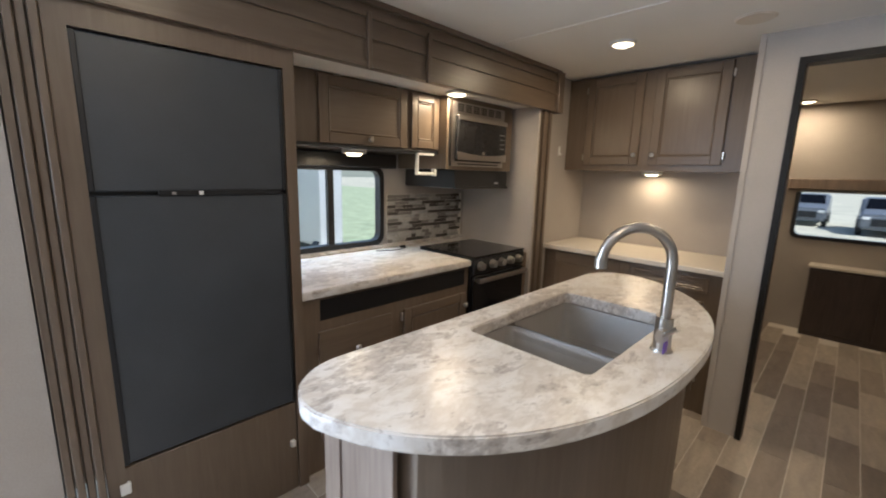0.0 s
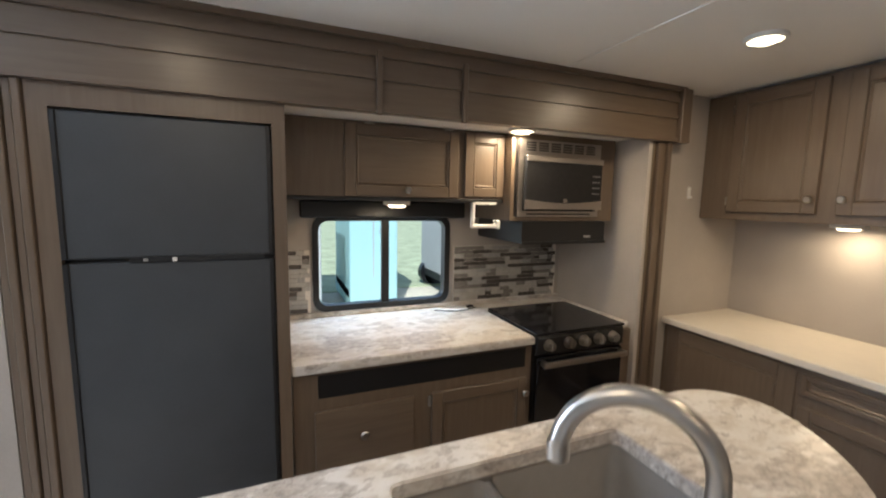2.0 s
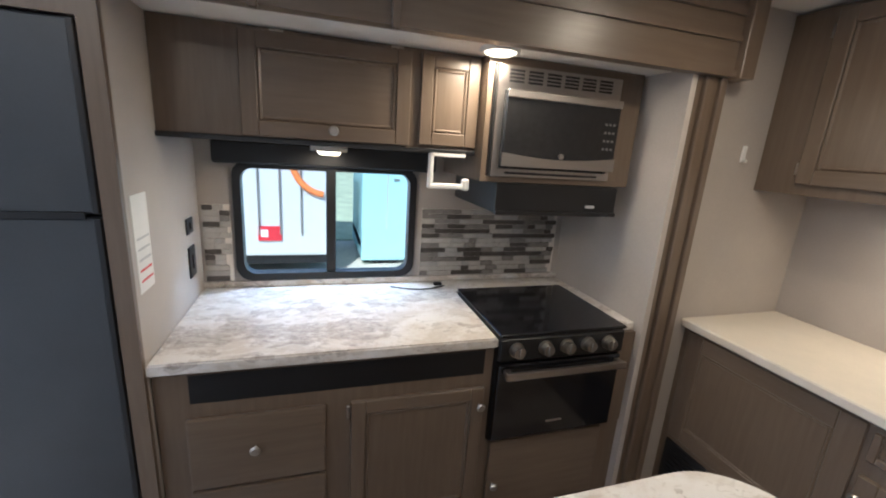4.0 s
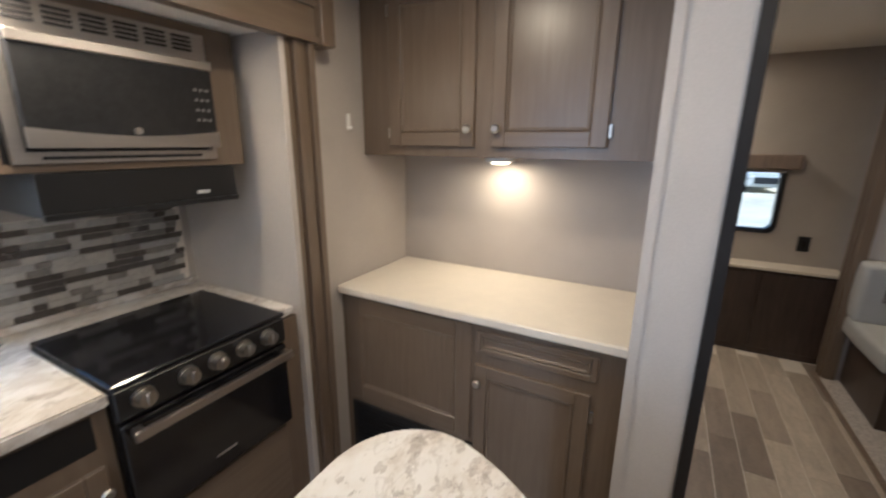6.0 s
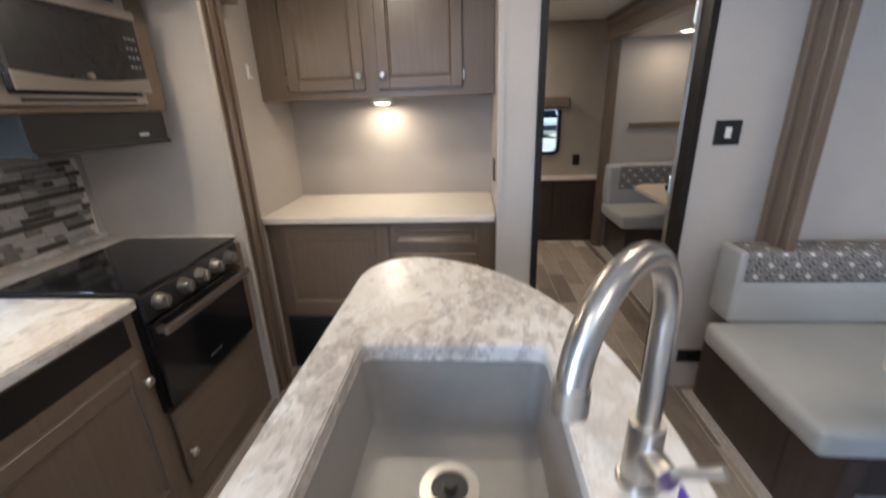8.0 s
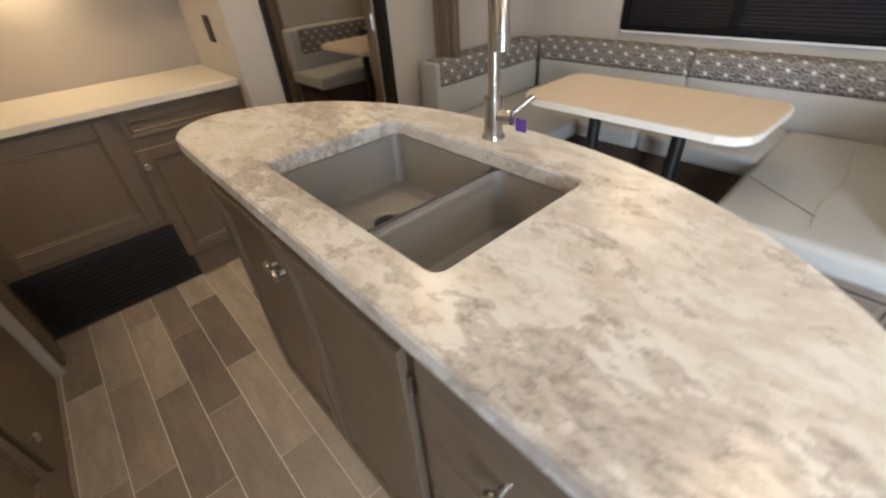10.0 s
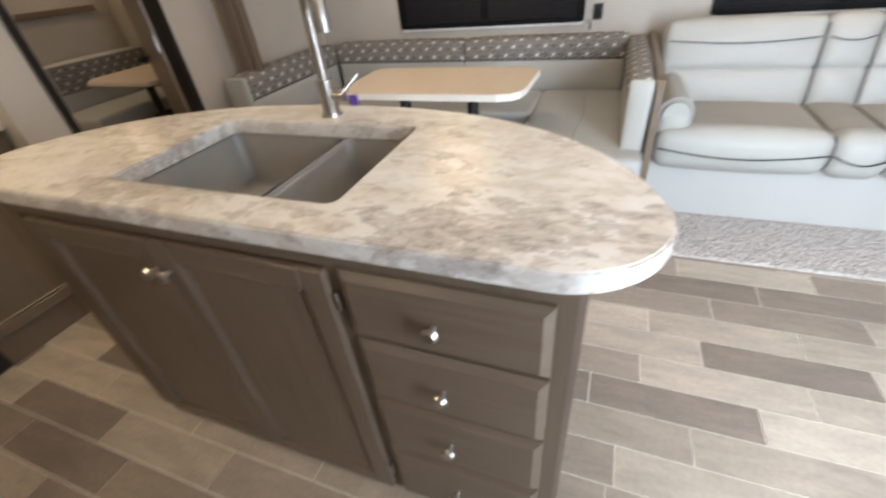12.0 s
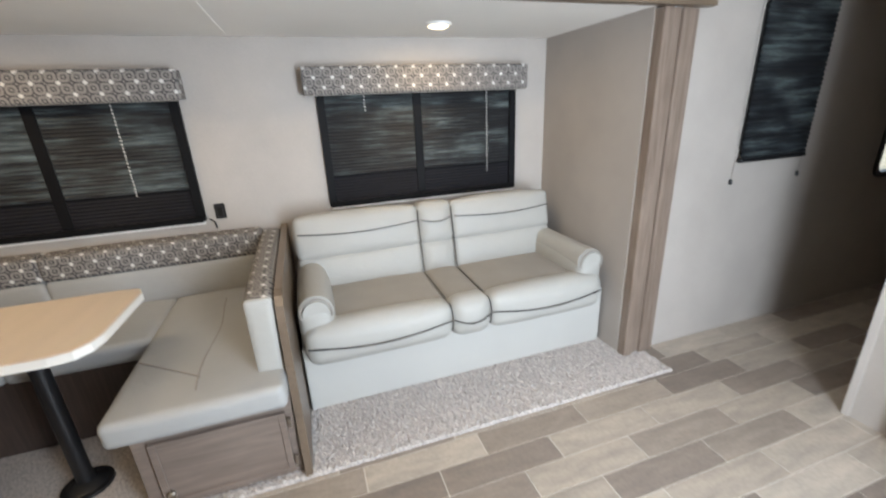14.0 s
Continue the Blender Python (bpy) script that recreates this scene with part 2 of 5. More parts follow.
WALL = plain("fabric_wallboard", (0.39, 0.352, 0.315), 0.75, vary=0.10, scale=3, bump=0.35, bscale=180)
WALL_PALE = plain("pale_wallboard", (0.45, 0.412, 0.375), 0.7, vary=0.10, scale=3, bump=0.3, bscale=180)
CEIL = plain("ceiling_board", (0.80, 0.78, 0.74), 0.75, vary=0.04, scale=2, bump=0.15, bscale=200)
CAB = wood("cabinet_wood", (0.123, 0.089, 0.061), (0.165, 0.1235, 0.088))
CAB_H = wood("cabinet_wood_level", (0.123, 0.089, 0.061), (0.165, 0.1235, 0.088), axis=1)
CAB_X = wood("cabinet_wood_cross", (0.123, 0.089, 0.061), (0.165, 0.1235, 0.088), axis=0)
DARKWOOD = wood("dark_wood", (0.035, 0.024, 0.02), (0.075, 0.052, 0.042))
TRIM = wood("trim_wood", (0.15, 0.11, 0.085), (0.27, 0.21, 0.165))
TRIM_DULL = wood("dull_taupe_wood", (0.17, 0.145, 0.12), (0.24, 0.205, 0.17))
TRIM_H = wood("trim_wood_level", (0.15, 0.115, 0.095), (0.25, 0.20, 0.165), axis=1)
FRAME_DARK = dull(plain("dark_door_casing", (0.014, 0.012, 0.011), 0.45, vary=0.2), 0.22)
STONE = countertop()
CREAM = plain("cream_laminate", (0.68, 0.62, 0.53), 0.38, vary=0.05, scale=14, bump=0.05, bscale=90)
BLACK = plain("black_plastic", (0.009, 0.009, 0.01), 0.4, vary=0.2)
BLACKGLASS = plain("black_glass", (0.008, 0.008, 0.01), 0.1, vary=0.2)
MESH_DARK = plain("dark_mesh_glass", (0.02, 0.02, 0.021), 0.22, vary=0.2, scale=40)
STEEL = plain("brushed_steel", (0.48, 0.45, 0.42), 0.33, metal=1.0, vary=0.08, scale=4, bump=0.06, bscale=60, stretch=(1, 0.1, 30))
NICKEL = plain("satin_nickel", (0.47, 0.445, 0.41), 0.31, metal=1.0, vary=0.06)
WHITE = plain("white_plastic", (0.75, 0.74, 0.71), 0.4, vary=0.04)
FRIDGE = plain("fridge_black_panel", (0.045, 0.05, 0.057), 0.4, vary=0.15, scale=5, bump=0.1, bscale=220)
GROUT = plain("pale_joint", (0.68, 0.63, 0.56), 0.7, vary=0.08, scale=20)
TILE = tile_mat()
CARPET = plain("shag_carpet", (0.47, 0.43, 0.40), 0.95, vary=0.55, scale=95, bump=1.0, bscale=260)
VINYL = creased(plain("cream_leatherette", (0.38, 0.371, 0.342), 0.52, vary=0.06, scale=5, bump=0.12, bscale=300))
SKIRT = plain("cream_skirt_vinyl", (0.47, 0.46, 0.43), 0.5, vary=0.05, scale=3, bump=0.1, bscale=300)
VINYL_GREY = creased(plain("grey_leatherette", (0.36, 0.36, 0.35), 0.5, vary=0.07, scale=5, bump=0.15, bscale=300))
SEATTOP = plain("taupe_seat_fabric", (0.30, 0.28, 0.252), 0.7, vary=0.08, scale=8, bump=0.2, bscale=320)
PIPING = plain("dark_piping", (0.03, 0.028, 0.028), 0.5)
PATTERN = fabric_pattern()
PATTERN_TOP = fabric_pattern("patterned_fabric_wrapped", "-y")
PATTERN_END = fabric_pattern("patterned_fabric_end", "y")
PATTERN_BACK = fabric_pattern("patterned_fabric_back", "x")
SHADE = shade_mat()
NIGHT = dull(plain("night_shade_cloth", (0.009, 0.009, 0.012), 0.65, vary=0.3, scale=14), 0.25)
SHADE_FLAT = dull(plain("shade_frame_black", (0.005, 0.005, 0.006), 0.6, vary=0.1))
SINK = plain("composite_sink", (0.235, 0.215, 0.197), 0.36, vary=0.06, scale=30, bump=0.06, bscale=260)
GLASS = glass_mat()
LAMP = glowing("lamp_lens", (1.0, 0.76, 0.44), 6.0)
BUTTON = plain("grey_print", (0.16, 0.16, 0.16), 0.5)
VENTMETAL = plain("taupe_vent_enamel", (0.37, 0.335, 0.295), 0.4, vary=0.06)
PURPLE = plain("purple_tag", (0.12, 0.05, 0.32), 0.5)
ORANGE = plain("orange_paint", (0.75, 0.22, 0.05), 0.5)
RED = plain("red_paint", (0.6, 0.03, 0.04), 0.5)
TEAL = plain("teal_panel", (0.42, 0.66, 0.66), 0.5, vary=0.05, scale=1)
TRAILER_WHITE = plain("white_trailer_skin", (0.62, 0.63, 0.60), 0.4, vary=0.03, scale=1)
GREYSKIN = plain("grey_trailer_skin", (0.48, 0.48, 0.48), 0.45, vary=0.1, scale=1)
GROUND = plain("dry_ground", (0.62, 0.56, 0.42), 0.95, vary=0.25, scale=0.6, bump=0.4, bscale=9)
GRASS = plain("grass_ground", (0.46, 0.50, 0.30), 0.95, vary=0.35, scale=1.5, bump=0.4, bscale=20)
CARPAINT = plain("grey_car_paint", (0.16, 0.17, 0.19), 0.3, vary=0.2)
TABLETOP = plain("maple_laminate", (0.60, 0.50, 0.40), 0.36, vary=0.06, scale=3, bscale=40, stretch=(1, 6, 1))
EDGE = plain("white_edge_band", (0.78, 0.76, 0.71), 0.4, vary=0.03)
STRIP = [plain("mosaic_light", (0.43, 0.405, 0.37), 0.25, vary=0.14, scale=40), plain("mosaic_dark", (0.085, 0.076, 0.068), 0.18, vary=0.25, scale=40),
         plain("mosaic_mid", (0.215, 0.2, 0.182), 0.25, vary=0.2, scale=40), plain("mosaic_grey", (0.36, 0.35, 0.33), 0.15, vary=0.12, scale=40)]


# ---- building helpers ----
def box(bm, x0, x1, y0, y1, z0, z1, bevel=0.0, seg=1):
    r = bmesh.ops.create_cube(bm, size=1.0)
    bmesh.ops.scale(bm, vec=(x1 - x0, y1 - y0, z1 - z0), verts=r["verts"])
    bmesh.ops.translate(bm, vec=((x0 + x1) / 2, (y0 + y1) / 2, (z0 + z1) / 2), verts=r["verts"])
    if bevel:
        edges = {e for v in r["verts"] for e in v.link_edges}
        bmesh.ops.bevel(bm, geom=list(edges), offset=bevel, segments=seg, affect="EDGES", profile=0.6)
    return bm


def tube(bm, a, b, r0, r1=None, n=16):
    """A round bar from a to b."""
    a, b = Vector(a), Vector(b)
    m = Matrix.Translation((a + b) / 2) @ (b - a).to_track_quat("Z", "Y").to_matrix().to_4x4()
    bmesh.ops.create_cone(bm, cap_ends=True, segments=n, radius1=r0, radius2=r0 if r1 is None else r1, depth=(b - a).length, matrix=m)
    return bm


def ball(bm, c, r, sx=1, sy=1, sz=1):
    bmesh.ops.create_uvsphere(bm, u_segments=14, v_segments=8, radius=r, matrix=Matrix.Translation(c) @ Matrix.Diagonal((sx, sy, sz, 1)))
    return bm


def plate(bm, outline, z0, z1, bevel=0.0, seg=2):
    """A slab with a given outline (x, y)."""
    bottom = [bm.verts.new((x, y, z0)) for x, y in outline]
    top = [bm.verts.new((x, y, z1)) for x, y in outline]
    n = len(outline)
    bm.faces.new(top)
    bm.faces.new(bottom[::-1])
    for i in range(n):
        bm.faces.new((bottom[i], bottom[(i + 1) % n], top[(i + 1) % n], top[i]))
    bmesh.ops.recalc_face_normals(bm, faces=bm.faces)
    if bevel:
        rim = [e for e in bm.edges if abs(e.verts[0].co.z - e.verts[1].co.z) < 1e-6]
        bmesh.ops.bevel(bm, geom=rim, offset=bevel, segments=seg, affect="EDGES")
    return bm


def round_rect(u0, u1, v0, v1, r, n=6):
    pts = []
    for cu, cv, a0 in ((u1 - r, v1 - r, 0), (u0 + r, v1 - r, 90), (u0 + r, v0 + r, 180), (u1 - r, v0 + r, 270)):
        for i in range(n + 1):
            a = radians(a0 + 90 * i / n)
            pts.append((cu + r * math.cos(a), cv + r * math.sin(a)))
    return pts


def ring_plate(bm, outer, inner, a0, a1, axis):
    """A frame between two outlines of equal count, from a0 to a1 along an axis."""
    def at(p, d):
        return {"x": (d, p[0], p[1]), "y": (p[0], d, p[1]), "z": (p[0], p[1], d)}[axis]
    rows = [[bm.verts.new(at(p, d)) for p in o] for o, d in ((outer, a0), (outer, a1), (inner, a1), (inner, a0))]
    n = len(outer)
    for k in range(4):
        for i in range(n):
            bm.faces.new((rows[k][i], rows[k][(i + 1) % n], rows[(k + 1) % 4][(i + 1) % n], rows[(k + 1) % 4][i]))
    bmesh.ops.recalc_face_normals(bm, faces=bm.faces)
    return bm


def part(name, bm, material, parent=None, label="", smooth=False):
    me = bpy.data.meshes.new(name)
    for f in bm.faces:
        f.smooth = smooth
    bm.to_mesh(me)
    bm.free()
    me.materials.append(material)
    ob = new(name, me)
    if parent is not None:
        ob.parent = parent
        if parent.type == "EMPTY":
            ob.matrix_parent_inverse = Matrix.Translation(-Vector(parent.location))
    if label:
        tagged(ob, label)
    if smooth:
        me.set_sharp_from_angle(angle=radians(40))
    return ob


def thing(name, base, label, category, group="", kind=""):
    ob = new(name)
    ob.empty_display_size = 0.1
    ob.location = base
    return tagged(ob, label, category, group, kind)


def structure(name, bm, material, label="", smooth=False):
    ob = part(name, bm, material, None, label, smooth)
    return tagged(ob, kind="structure")


def bx(*a, **k):
    return box(bmesh.new(), *a, **k)


def bars(*boxes):
    bm = bmesh.new()
    for b in boxes:
        box(bm, *b)
    return bm


def wall_with_holes(axis, f0, f1, u0, u1, z0, z1, holes):
    """A wall from f0 to f1 across its axis, one mesh, with openings (u0, u1, z0, z1) going through."""
    us = sorted({u0, u1, *[h[0] for h in holes], *[h[1] for h in holes]})
    zs = sorted({z0, z1, *[h[2] for h in holes], *[h[3] for h in holes]})
    bm = bmesh.new()
    vert = {}

    def v(i, j, f):
        if (i, j, f) not in vert:
            vert[i, j, f] = bm.verts.new((f, us[i], zs[j]) if axis == "x" else (us[i], f, zs[j]))
        return vert[i, j, f]

    def solid(i, j):
        if not (0 <= i < len(us) - 1 and 0 <= j < len(zs) - 1):
            return False
        cu, cz = (us[i] + us[i + 1]) / 2, (zs[j] + zs[j + 1]) / 2
        return not any(h[0] < cu < h[1] and h[2] < cz < h[3] for h in holes)
    for i in range(len(us) - 1):
        for j in range(len(zs) - 1):
            if not solid(i, j):
                continue
            for f in (f0, f1):
                bm.faces.new((v(i, j, f), v(i + 1, j, f), v(i + 1, j + 1, f), v(i, j + 1, f)))
            for di, dj, a, b in ((-1, 0, (i, j), (i, j + 1)), (1, 0, (i + 1, j), (i + 1, j + 1)), (0, -1, (i, j), (i + 1, j)), (0, 1, (i, j + 1), (i + 1, j + 1))):
                if not solid(i + di, j + dj):
                    bm.faces.new((v(*a, f0), v(*b, f0), v(*b, f1), v(*a, f1)))
    bmesh.ops.recalc_face_normals(bm, faces=bm.faces)
    return bm


def cushion(bm, x0, x1, y0, y1, z0, z1, r=0.035, puff=0.012, seg=5):
    """A soft padded block: rounded edges and bulging faces."""
    v0 = set(bm.verts)
    box(bm, x0, x1, y0, y1, z0, z1, bevel=min(r, 0.48 * min(x1 - x0, y1 - y0, z1 - z0)), seg=seg)
    fresh = [v for v in bm.verts if v not in v0]
    big = [f for f in bm.faces if f.verts[0] not in v0 and f.calc_area() > 0.004]
    eds = list({e for f in big for e in f.edges if e.calc_length() > 0.06})
    bmesh.ops.subdivide_edges(bm, edges=eds, cuts=5, use_grid_fill=True)
    c, h = Vector(((x0 + x1) / 2, (y0 + y1) / 2, (z0 + z1) / 2)), Vector(((x1 - x0) / 2, (y1 - y0) / 2, (z1 - z0) / 2))
    for v in [v for v in bm.verts if v not in v0]:
        d = [(v.co[k] - c[k]) / h[k] for k in range(3)]
        for k in range(3):
            o = [max(0.0, 1 - abs(d[j]) ** 2.5) for j in range(3) if j != k]
            v.co[k] += puff * d[k] * o[0] * o[1]
        v.co += Vector(noise.noise_vector(v.co * 9)) * 0.0018
    return bm


def pipe(bm, pts, r, n=8):
    """A round cord swept through the points as one skin."""
    pts = [Vector(p) for p in pts]
    rings = []
    for i, p in enumerate(pts):
        d = (pts[min(i + 1, len(pts) - 1)] - pts[max(i - 1, 0)]).normalized()
        side = d.cross(Vector((0.31, 0.22, 0.93)) if abs(d.z) < 0.8 else Vector((0.2, 0.95, 0.1))).normalized()
        up = side.cross(d)
        rings.append([bm.verts.new(p + r * (math.cos(k * math.tau / n) * side + math.sin(k * math.tau / n) * up)) for k in range(n)])
    for a, b in zip(rings, rings[1:]):
        for k in range(n):
            bm.faces.new((a[k], a[(k + 1) % n], b[(k + 1) % n], b[k]))
    bm.faces.new(rings[0][::-1])
    bm.faces.new(rings[-1])
    bmesh.ops.recalc_face_normals(bm, faces=bm.faces)
    return bm


# ---- large structure ----
T = 0.05
ZC = 2.125          # ceiling
XW, XE = -0.79, 1.52   # side walls of the body
YP = 1.707          # partition to the bunk room
structure("floor", bars((-0.9, 2.5, -5.5, 4.45, -0.06, 0.0)), GROUT, "pale vinyl floor base with narrow light joints")
structure("ceiling", bars((-0.95, 2.5, -5.5, 4.45, ZC, ZC + 0.04)), CEIL, "off-white painted ceiling boards")
structure("ceiling_strip", bars((-0.74, 1.45, -0.35, -0.325, ZC - 0.004, ZC + 0.002)), CEIL, "thin cover strip over a ceiling joint")
structure("ceiling_strip", bars((1.56, 2.42, -0.54, -0.52, 1.806, 1.812)), CEIL, "thin cover strip over a slide-out ceiling joint")
structure("ceiling_strip", bars((-0.74, 1.45, 0.98, 1.0, ZC - 0.004, ZC + 0.002)), CEIL, "thin cover strip over a ceiling joint")
structure("wall_west", wall_with_holes("x", XW - T, XW, -5.5, -0.96, 0, ZC, [(-2.13, -1.39, 0, 1.93)]), WALL, "beige fabric-textured wallboard beside the entrance")
structure("wall_hutch_side", bars((-0.88, -0.83, 1.70, 2.40, 0, ZC)), WALL, "beige wallboard beside the hutch")
structure("wall_hutch_back", bars((-0.83, 0.355, 2.35, 2.40, 0, ZC)), WALL, "beige textured wallboard behind the hutch")
structure("wall_hutch_return", bars((0.355, 0.395, YP + T, 2.40, 0, ZC)), WALL_PALE)
structure("wall_partition", wall_with_holes("y", YP, YP + T, 0.355, 1.60, 0, ZC, [(0.517, 1.184, 0, 1.992)]), WALL_PALE, "pale grey textured partition with a doorway")
structure("trim_partition_edge", bars((0.352, 0.378, YP - 0.006, YP, 0, ZC)), WALL_PALE)
# galley slide-out
structure("wall_galley_back", wall_with_holes("x", -1.50, -1.45, -1.0, 1.62, 0, 1.9, [(-0.012, 0.712, 0.955, 1.42)]), WALL, "beige wallboard of the galley slide-out")
structure("wall_galley_left", bars((-1.45, -0.80, -0.20, -0.172, 0.0, 1.875)), WALL_PALE, "pale panel between fridge and worktop")
structure("wall_galley_right", bars((-1.45, -0.80, 1.548, 1.59, 0, 1.875)), WALL_PALE, "pale end panel of the galley slide-out")
structure("wall_fridge_left", bars((-1.45, -0.80, -1.0, -0.97, 0, 1.9)), WALL)
structure("ceiling_galley", bars((-1.50, -0.79, -1.0, 1.62, 1.875, 1.91)), CEIL, "white roof board of the galley slide-out")
# big slide-out with dinette and sofa
YS0, YS1, XB, ZS = -2.40, 1.665, 2.43, 1.81
structure("wall_slide_back", wall_with_holes("x", XB, XB + T, YS0 - T, YS1 + T, 0, ZS, [(-2.16, -0.94, 0.905, 1.56), (-0.25, 0.97, 0.905, 1.56)]), WALL_PALE, "pale textured wallboard of the living slide-out")
structure("wall_slide_south", bars((1.551, XB, -2.47, YS0, 0, ZS)), WALL, "beige end wall beside the sofa")
structure("wall_slide_north", bars((1.52, XB, YS1, YS1 + 0.042, 0, ZS)), WALL_PALE, "pale end wall beside the dinette")
structure("ceiling_slide", bars((1.50, XB + T, YS0 - T, YS1 + T, ZS, ZS + 0.03)), CEIL, "white roof board of the living slide-out")
structure("wall_south_east", wall_with_holes("x", 1.54, 1.59, -5.5, -2.64, 0, ZC, [(-3.52, -3.10, 1.12, 1.85), (-4.66, -4.36, 0.89, 1.28)]), WALL, "beige wallboard along the rear passage")
structure("wall_south", bars((-0.84, 1.59, -5.55, -5.5, 0, ZC)), WALL, "beige end wall of the rear passage")
structure("wall_bath", bars((-0.79, 0.77, -3.07, -3.02, 0, ZC)), WALL, "cream partition edge beside the passage")
# bunk room
structure("wall_bunk_end", wall_with_holes("y", 4.27, 4.32, -0.9, 2.5, 0, ZC, [(0.42, 1.11, 0.915, 1.35)]), WALL, "beige end wall of the bunk room")
structure("wall_bunk_west", bars((-0.9, -0.85, 2.40, 4.27, 0, ZC)), WALL)
structure("wall_bunk_slide_end", bars((1.53, 2.45, 3.90, 3.94, 0, 1.92)), WALL, "beige end wall of the bunk slide-out")
structure("wall_bunk_slide_back", bars((2.45, 2.5, 1.75, 4.27, 0, ZC)), WALL)
structure("ceiling_bunk_slide", bars((1.50, 2.45, 1.76, 3.94, 1.92, 1.95)), CEIL)


def header(name, x0, x1, y0, y1, z0, z1, face, label):
    """A wooden slide-out header with proud mouldings and cover battens. face: +1 or -1 is the visible side along x."""
    t = tagged(new(name), label, kind="structure")
    part("board", bars((x0, x1, y0, y1, z0, z1)), CAB_H, t)
    f = x1 if face > 0 else x0
    for a, b, d in ((z0, z0 + 0.022, 0.012), (z0 + 0.115, z0 + 0.135, 0.010), (z1 - 0.075, z1 - 0.05, 0.012), (z1 - 0.022, z1, 0.02)):
        part("moulding", bars((min(f, f + face * d), max(f, f + face * d), y0, y1, a, b)), CAB_H, t)
    return t, f


h, f = header("trim_galley_header", -0.80, -0.765, -1.0, 1.735, 1.855, ZC, 1, "grey-brown wooden header over the galley slide-out")
for y in (0.155, 0.50):
    part("batten", bx(f, f + 0.022, y - 0.011, y + 0.011, 1.845, 2.07, bevel=0.003), CAB, h)
part("end_block", bx(-0.82, -0.735, 1.70, 1.765, 1.85, 2.115, bevel=0.003), CAB, h)
header("trim_slide_header", 1.47, 1.505, -2.66, 1.70, 1.80, ZC, -1, "grey-brown wooden header over the living slide-out")
header("trim_bunk_header", 1.47, 1.52, 1.76, 4.1, 1.90, ZC - 0.02, -1, "dark wooden header over the bunk slide-out")


def grooved_post(name, x0, x1, y0, y1, z1, material, face, label):
    """A slide-out corner trim of stepped vertical mouldings. face: 'x+', 'x-'."""
    t = tagged(new(name), label, kind="structure")
    n = 4
    w = (y1 - y0) / n
    for i in range(n):
        d = (0.0, 0.014, 0.006, 0.018)[i]
        a, b = (x0, x1 + d) if face > 0 else (x0 - d, x1)
        part("moulding", bx(a, b, y0 + i * w, y0 + (i + 1) * w - 0.003, 0, z1, bevel=0.003), material, t)
    return t


grooved_post("trim_galley_post", -0.83, -0.79, 1.572, 1.698, 1.855, CAB, 1, "brown grooved corner trim of the galley slide-out")
structure("trim_galley_edge", bars((-0.82, -0.785, 1.546, 1.57, 0, 1.855)), WALL_PALE, "pale edge strip of the slide-out")
grooved_post("trim_fridge_post", -0.83, -0.785, -0.955, -0.86, 1.855, CAB, 1, "grey-brown grooved corner trim beside the fridge")
grooved_post("trim_sofa_post", 1.51, 1.55, -2.62, -2.40, 1.80, TRIM, -1, "light brown grooved corner trim beside the sofa")
grooved_post("trim_dinette_post", 1.50, 1.54, 1.50, 1.66, 1.80, CAB, -1, "brown grooved corner trim beside the dinette")
grooved_post("trim_bunk_post", 1.47, 1.53, 3.86, 3.96, 1.90, CAB, -1, "dark brown corner trim of the bunk slide-out")

# doorway to the bunk room
dw = tagged(new("door_1"), "dark-cased doorway with its door swung open into the bunk room", kind="structure")
part("casing", bars((0.517, 0.545, YP - 0.018, YP + T + 0.018, 0, 1.992)), FRAME_DARK, dw)
part("casing", bars((1.156, 1.184, YP - 0.018, YP + T + 0.018, 0, 1.992)), FRAME_DARK, dw)
part("casing", bars((0.545, 1.156, YP - 0.018, YP + T + 0.018, 1.962, 1.992)), FRAME_DARK, dw)
leaf = bx(0, 0.60, -0.016, 0.016, 0.012, 1.95, bevel=0.003)
swing = Matrix.Translation((1.158, YP + 0.07, 0)) @ Matrix.Rotation(radians(61), 4, "Z")
bmesh.ops.transform(leaf, matrix=swing, verts=leaf.verts)
lf = part("leaf", leaf, CAB, dw, "grey-brown flush door leaf")
kn = bmesh.new()
for s in (-1, 1):
    tube(kn, (0.545, 0.016 * s, 0.93), (0.545, 0.045 * s, 0.93), 0.012)
    ball(kn, (0.545, 0.055 * s, 0.93), 0.024)
bmesh.ops.transform(kn, matrix=swing, verts=kn.verts)
part("door_knob", kn, BLACK, lf, "dark round knob", smooth=True)
for z in (0.25, 1.0, 1.7):
    hb = bx(-0.004, 0.028, 0.014, 0.022, z, z + 0.08)
    bmesh.ops.transform(hb, matrix=swing, verts=hb.verts)
    part("hinge", hb, NICKEL, lf)


def shag(bm, x0, x1, y0, y1, step=0.006):
    """Carpet pile as a tufted sheet."""
    nx, ny = int((x1 - x0) / step), int((y1 - y0) / step)
    rng = random.Random(3)
    rows = []
    for i in range(nx + 1):
        row = []
        for j in range(ny + 1):
            edge = i in (0, nx) or j in (0, ny)
            row.append(bm.verts.new((x0 + (x1 - x0) * i / nx + rng.uniform(-0.003, 0.003), y0 + (y1 - y0) * j / ny + rng.uniform(-0.003, 0.003), 0.004 if edge else rng.uniform(0.008, 0.021))))
        rows.append(row)
    for i in range(nx):
        for j in range(ny):
            bm.faces.new((rows[i][j], rows[i + 1][j], rows[i + 1][j + 1], rows[i][j + 1]))
    return bm


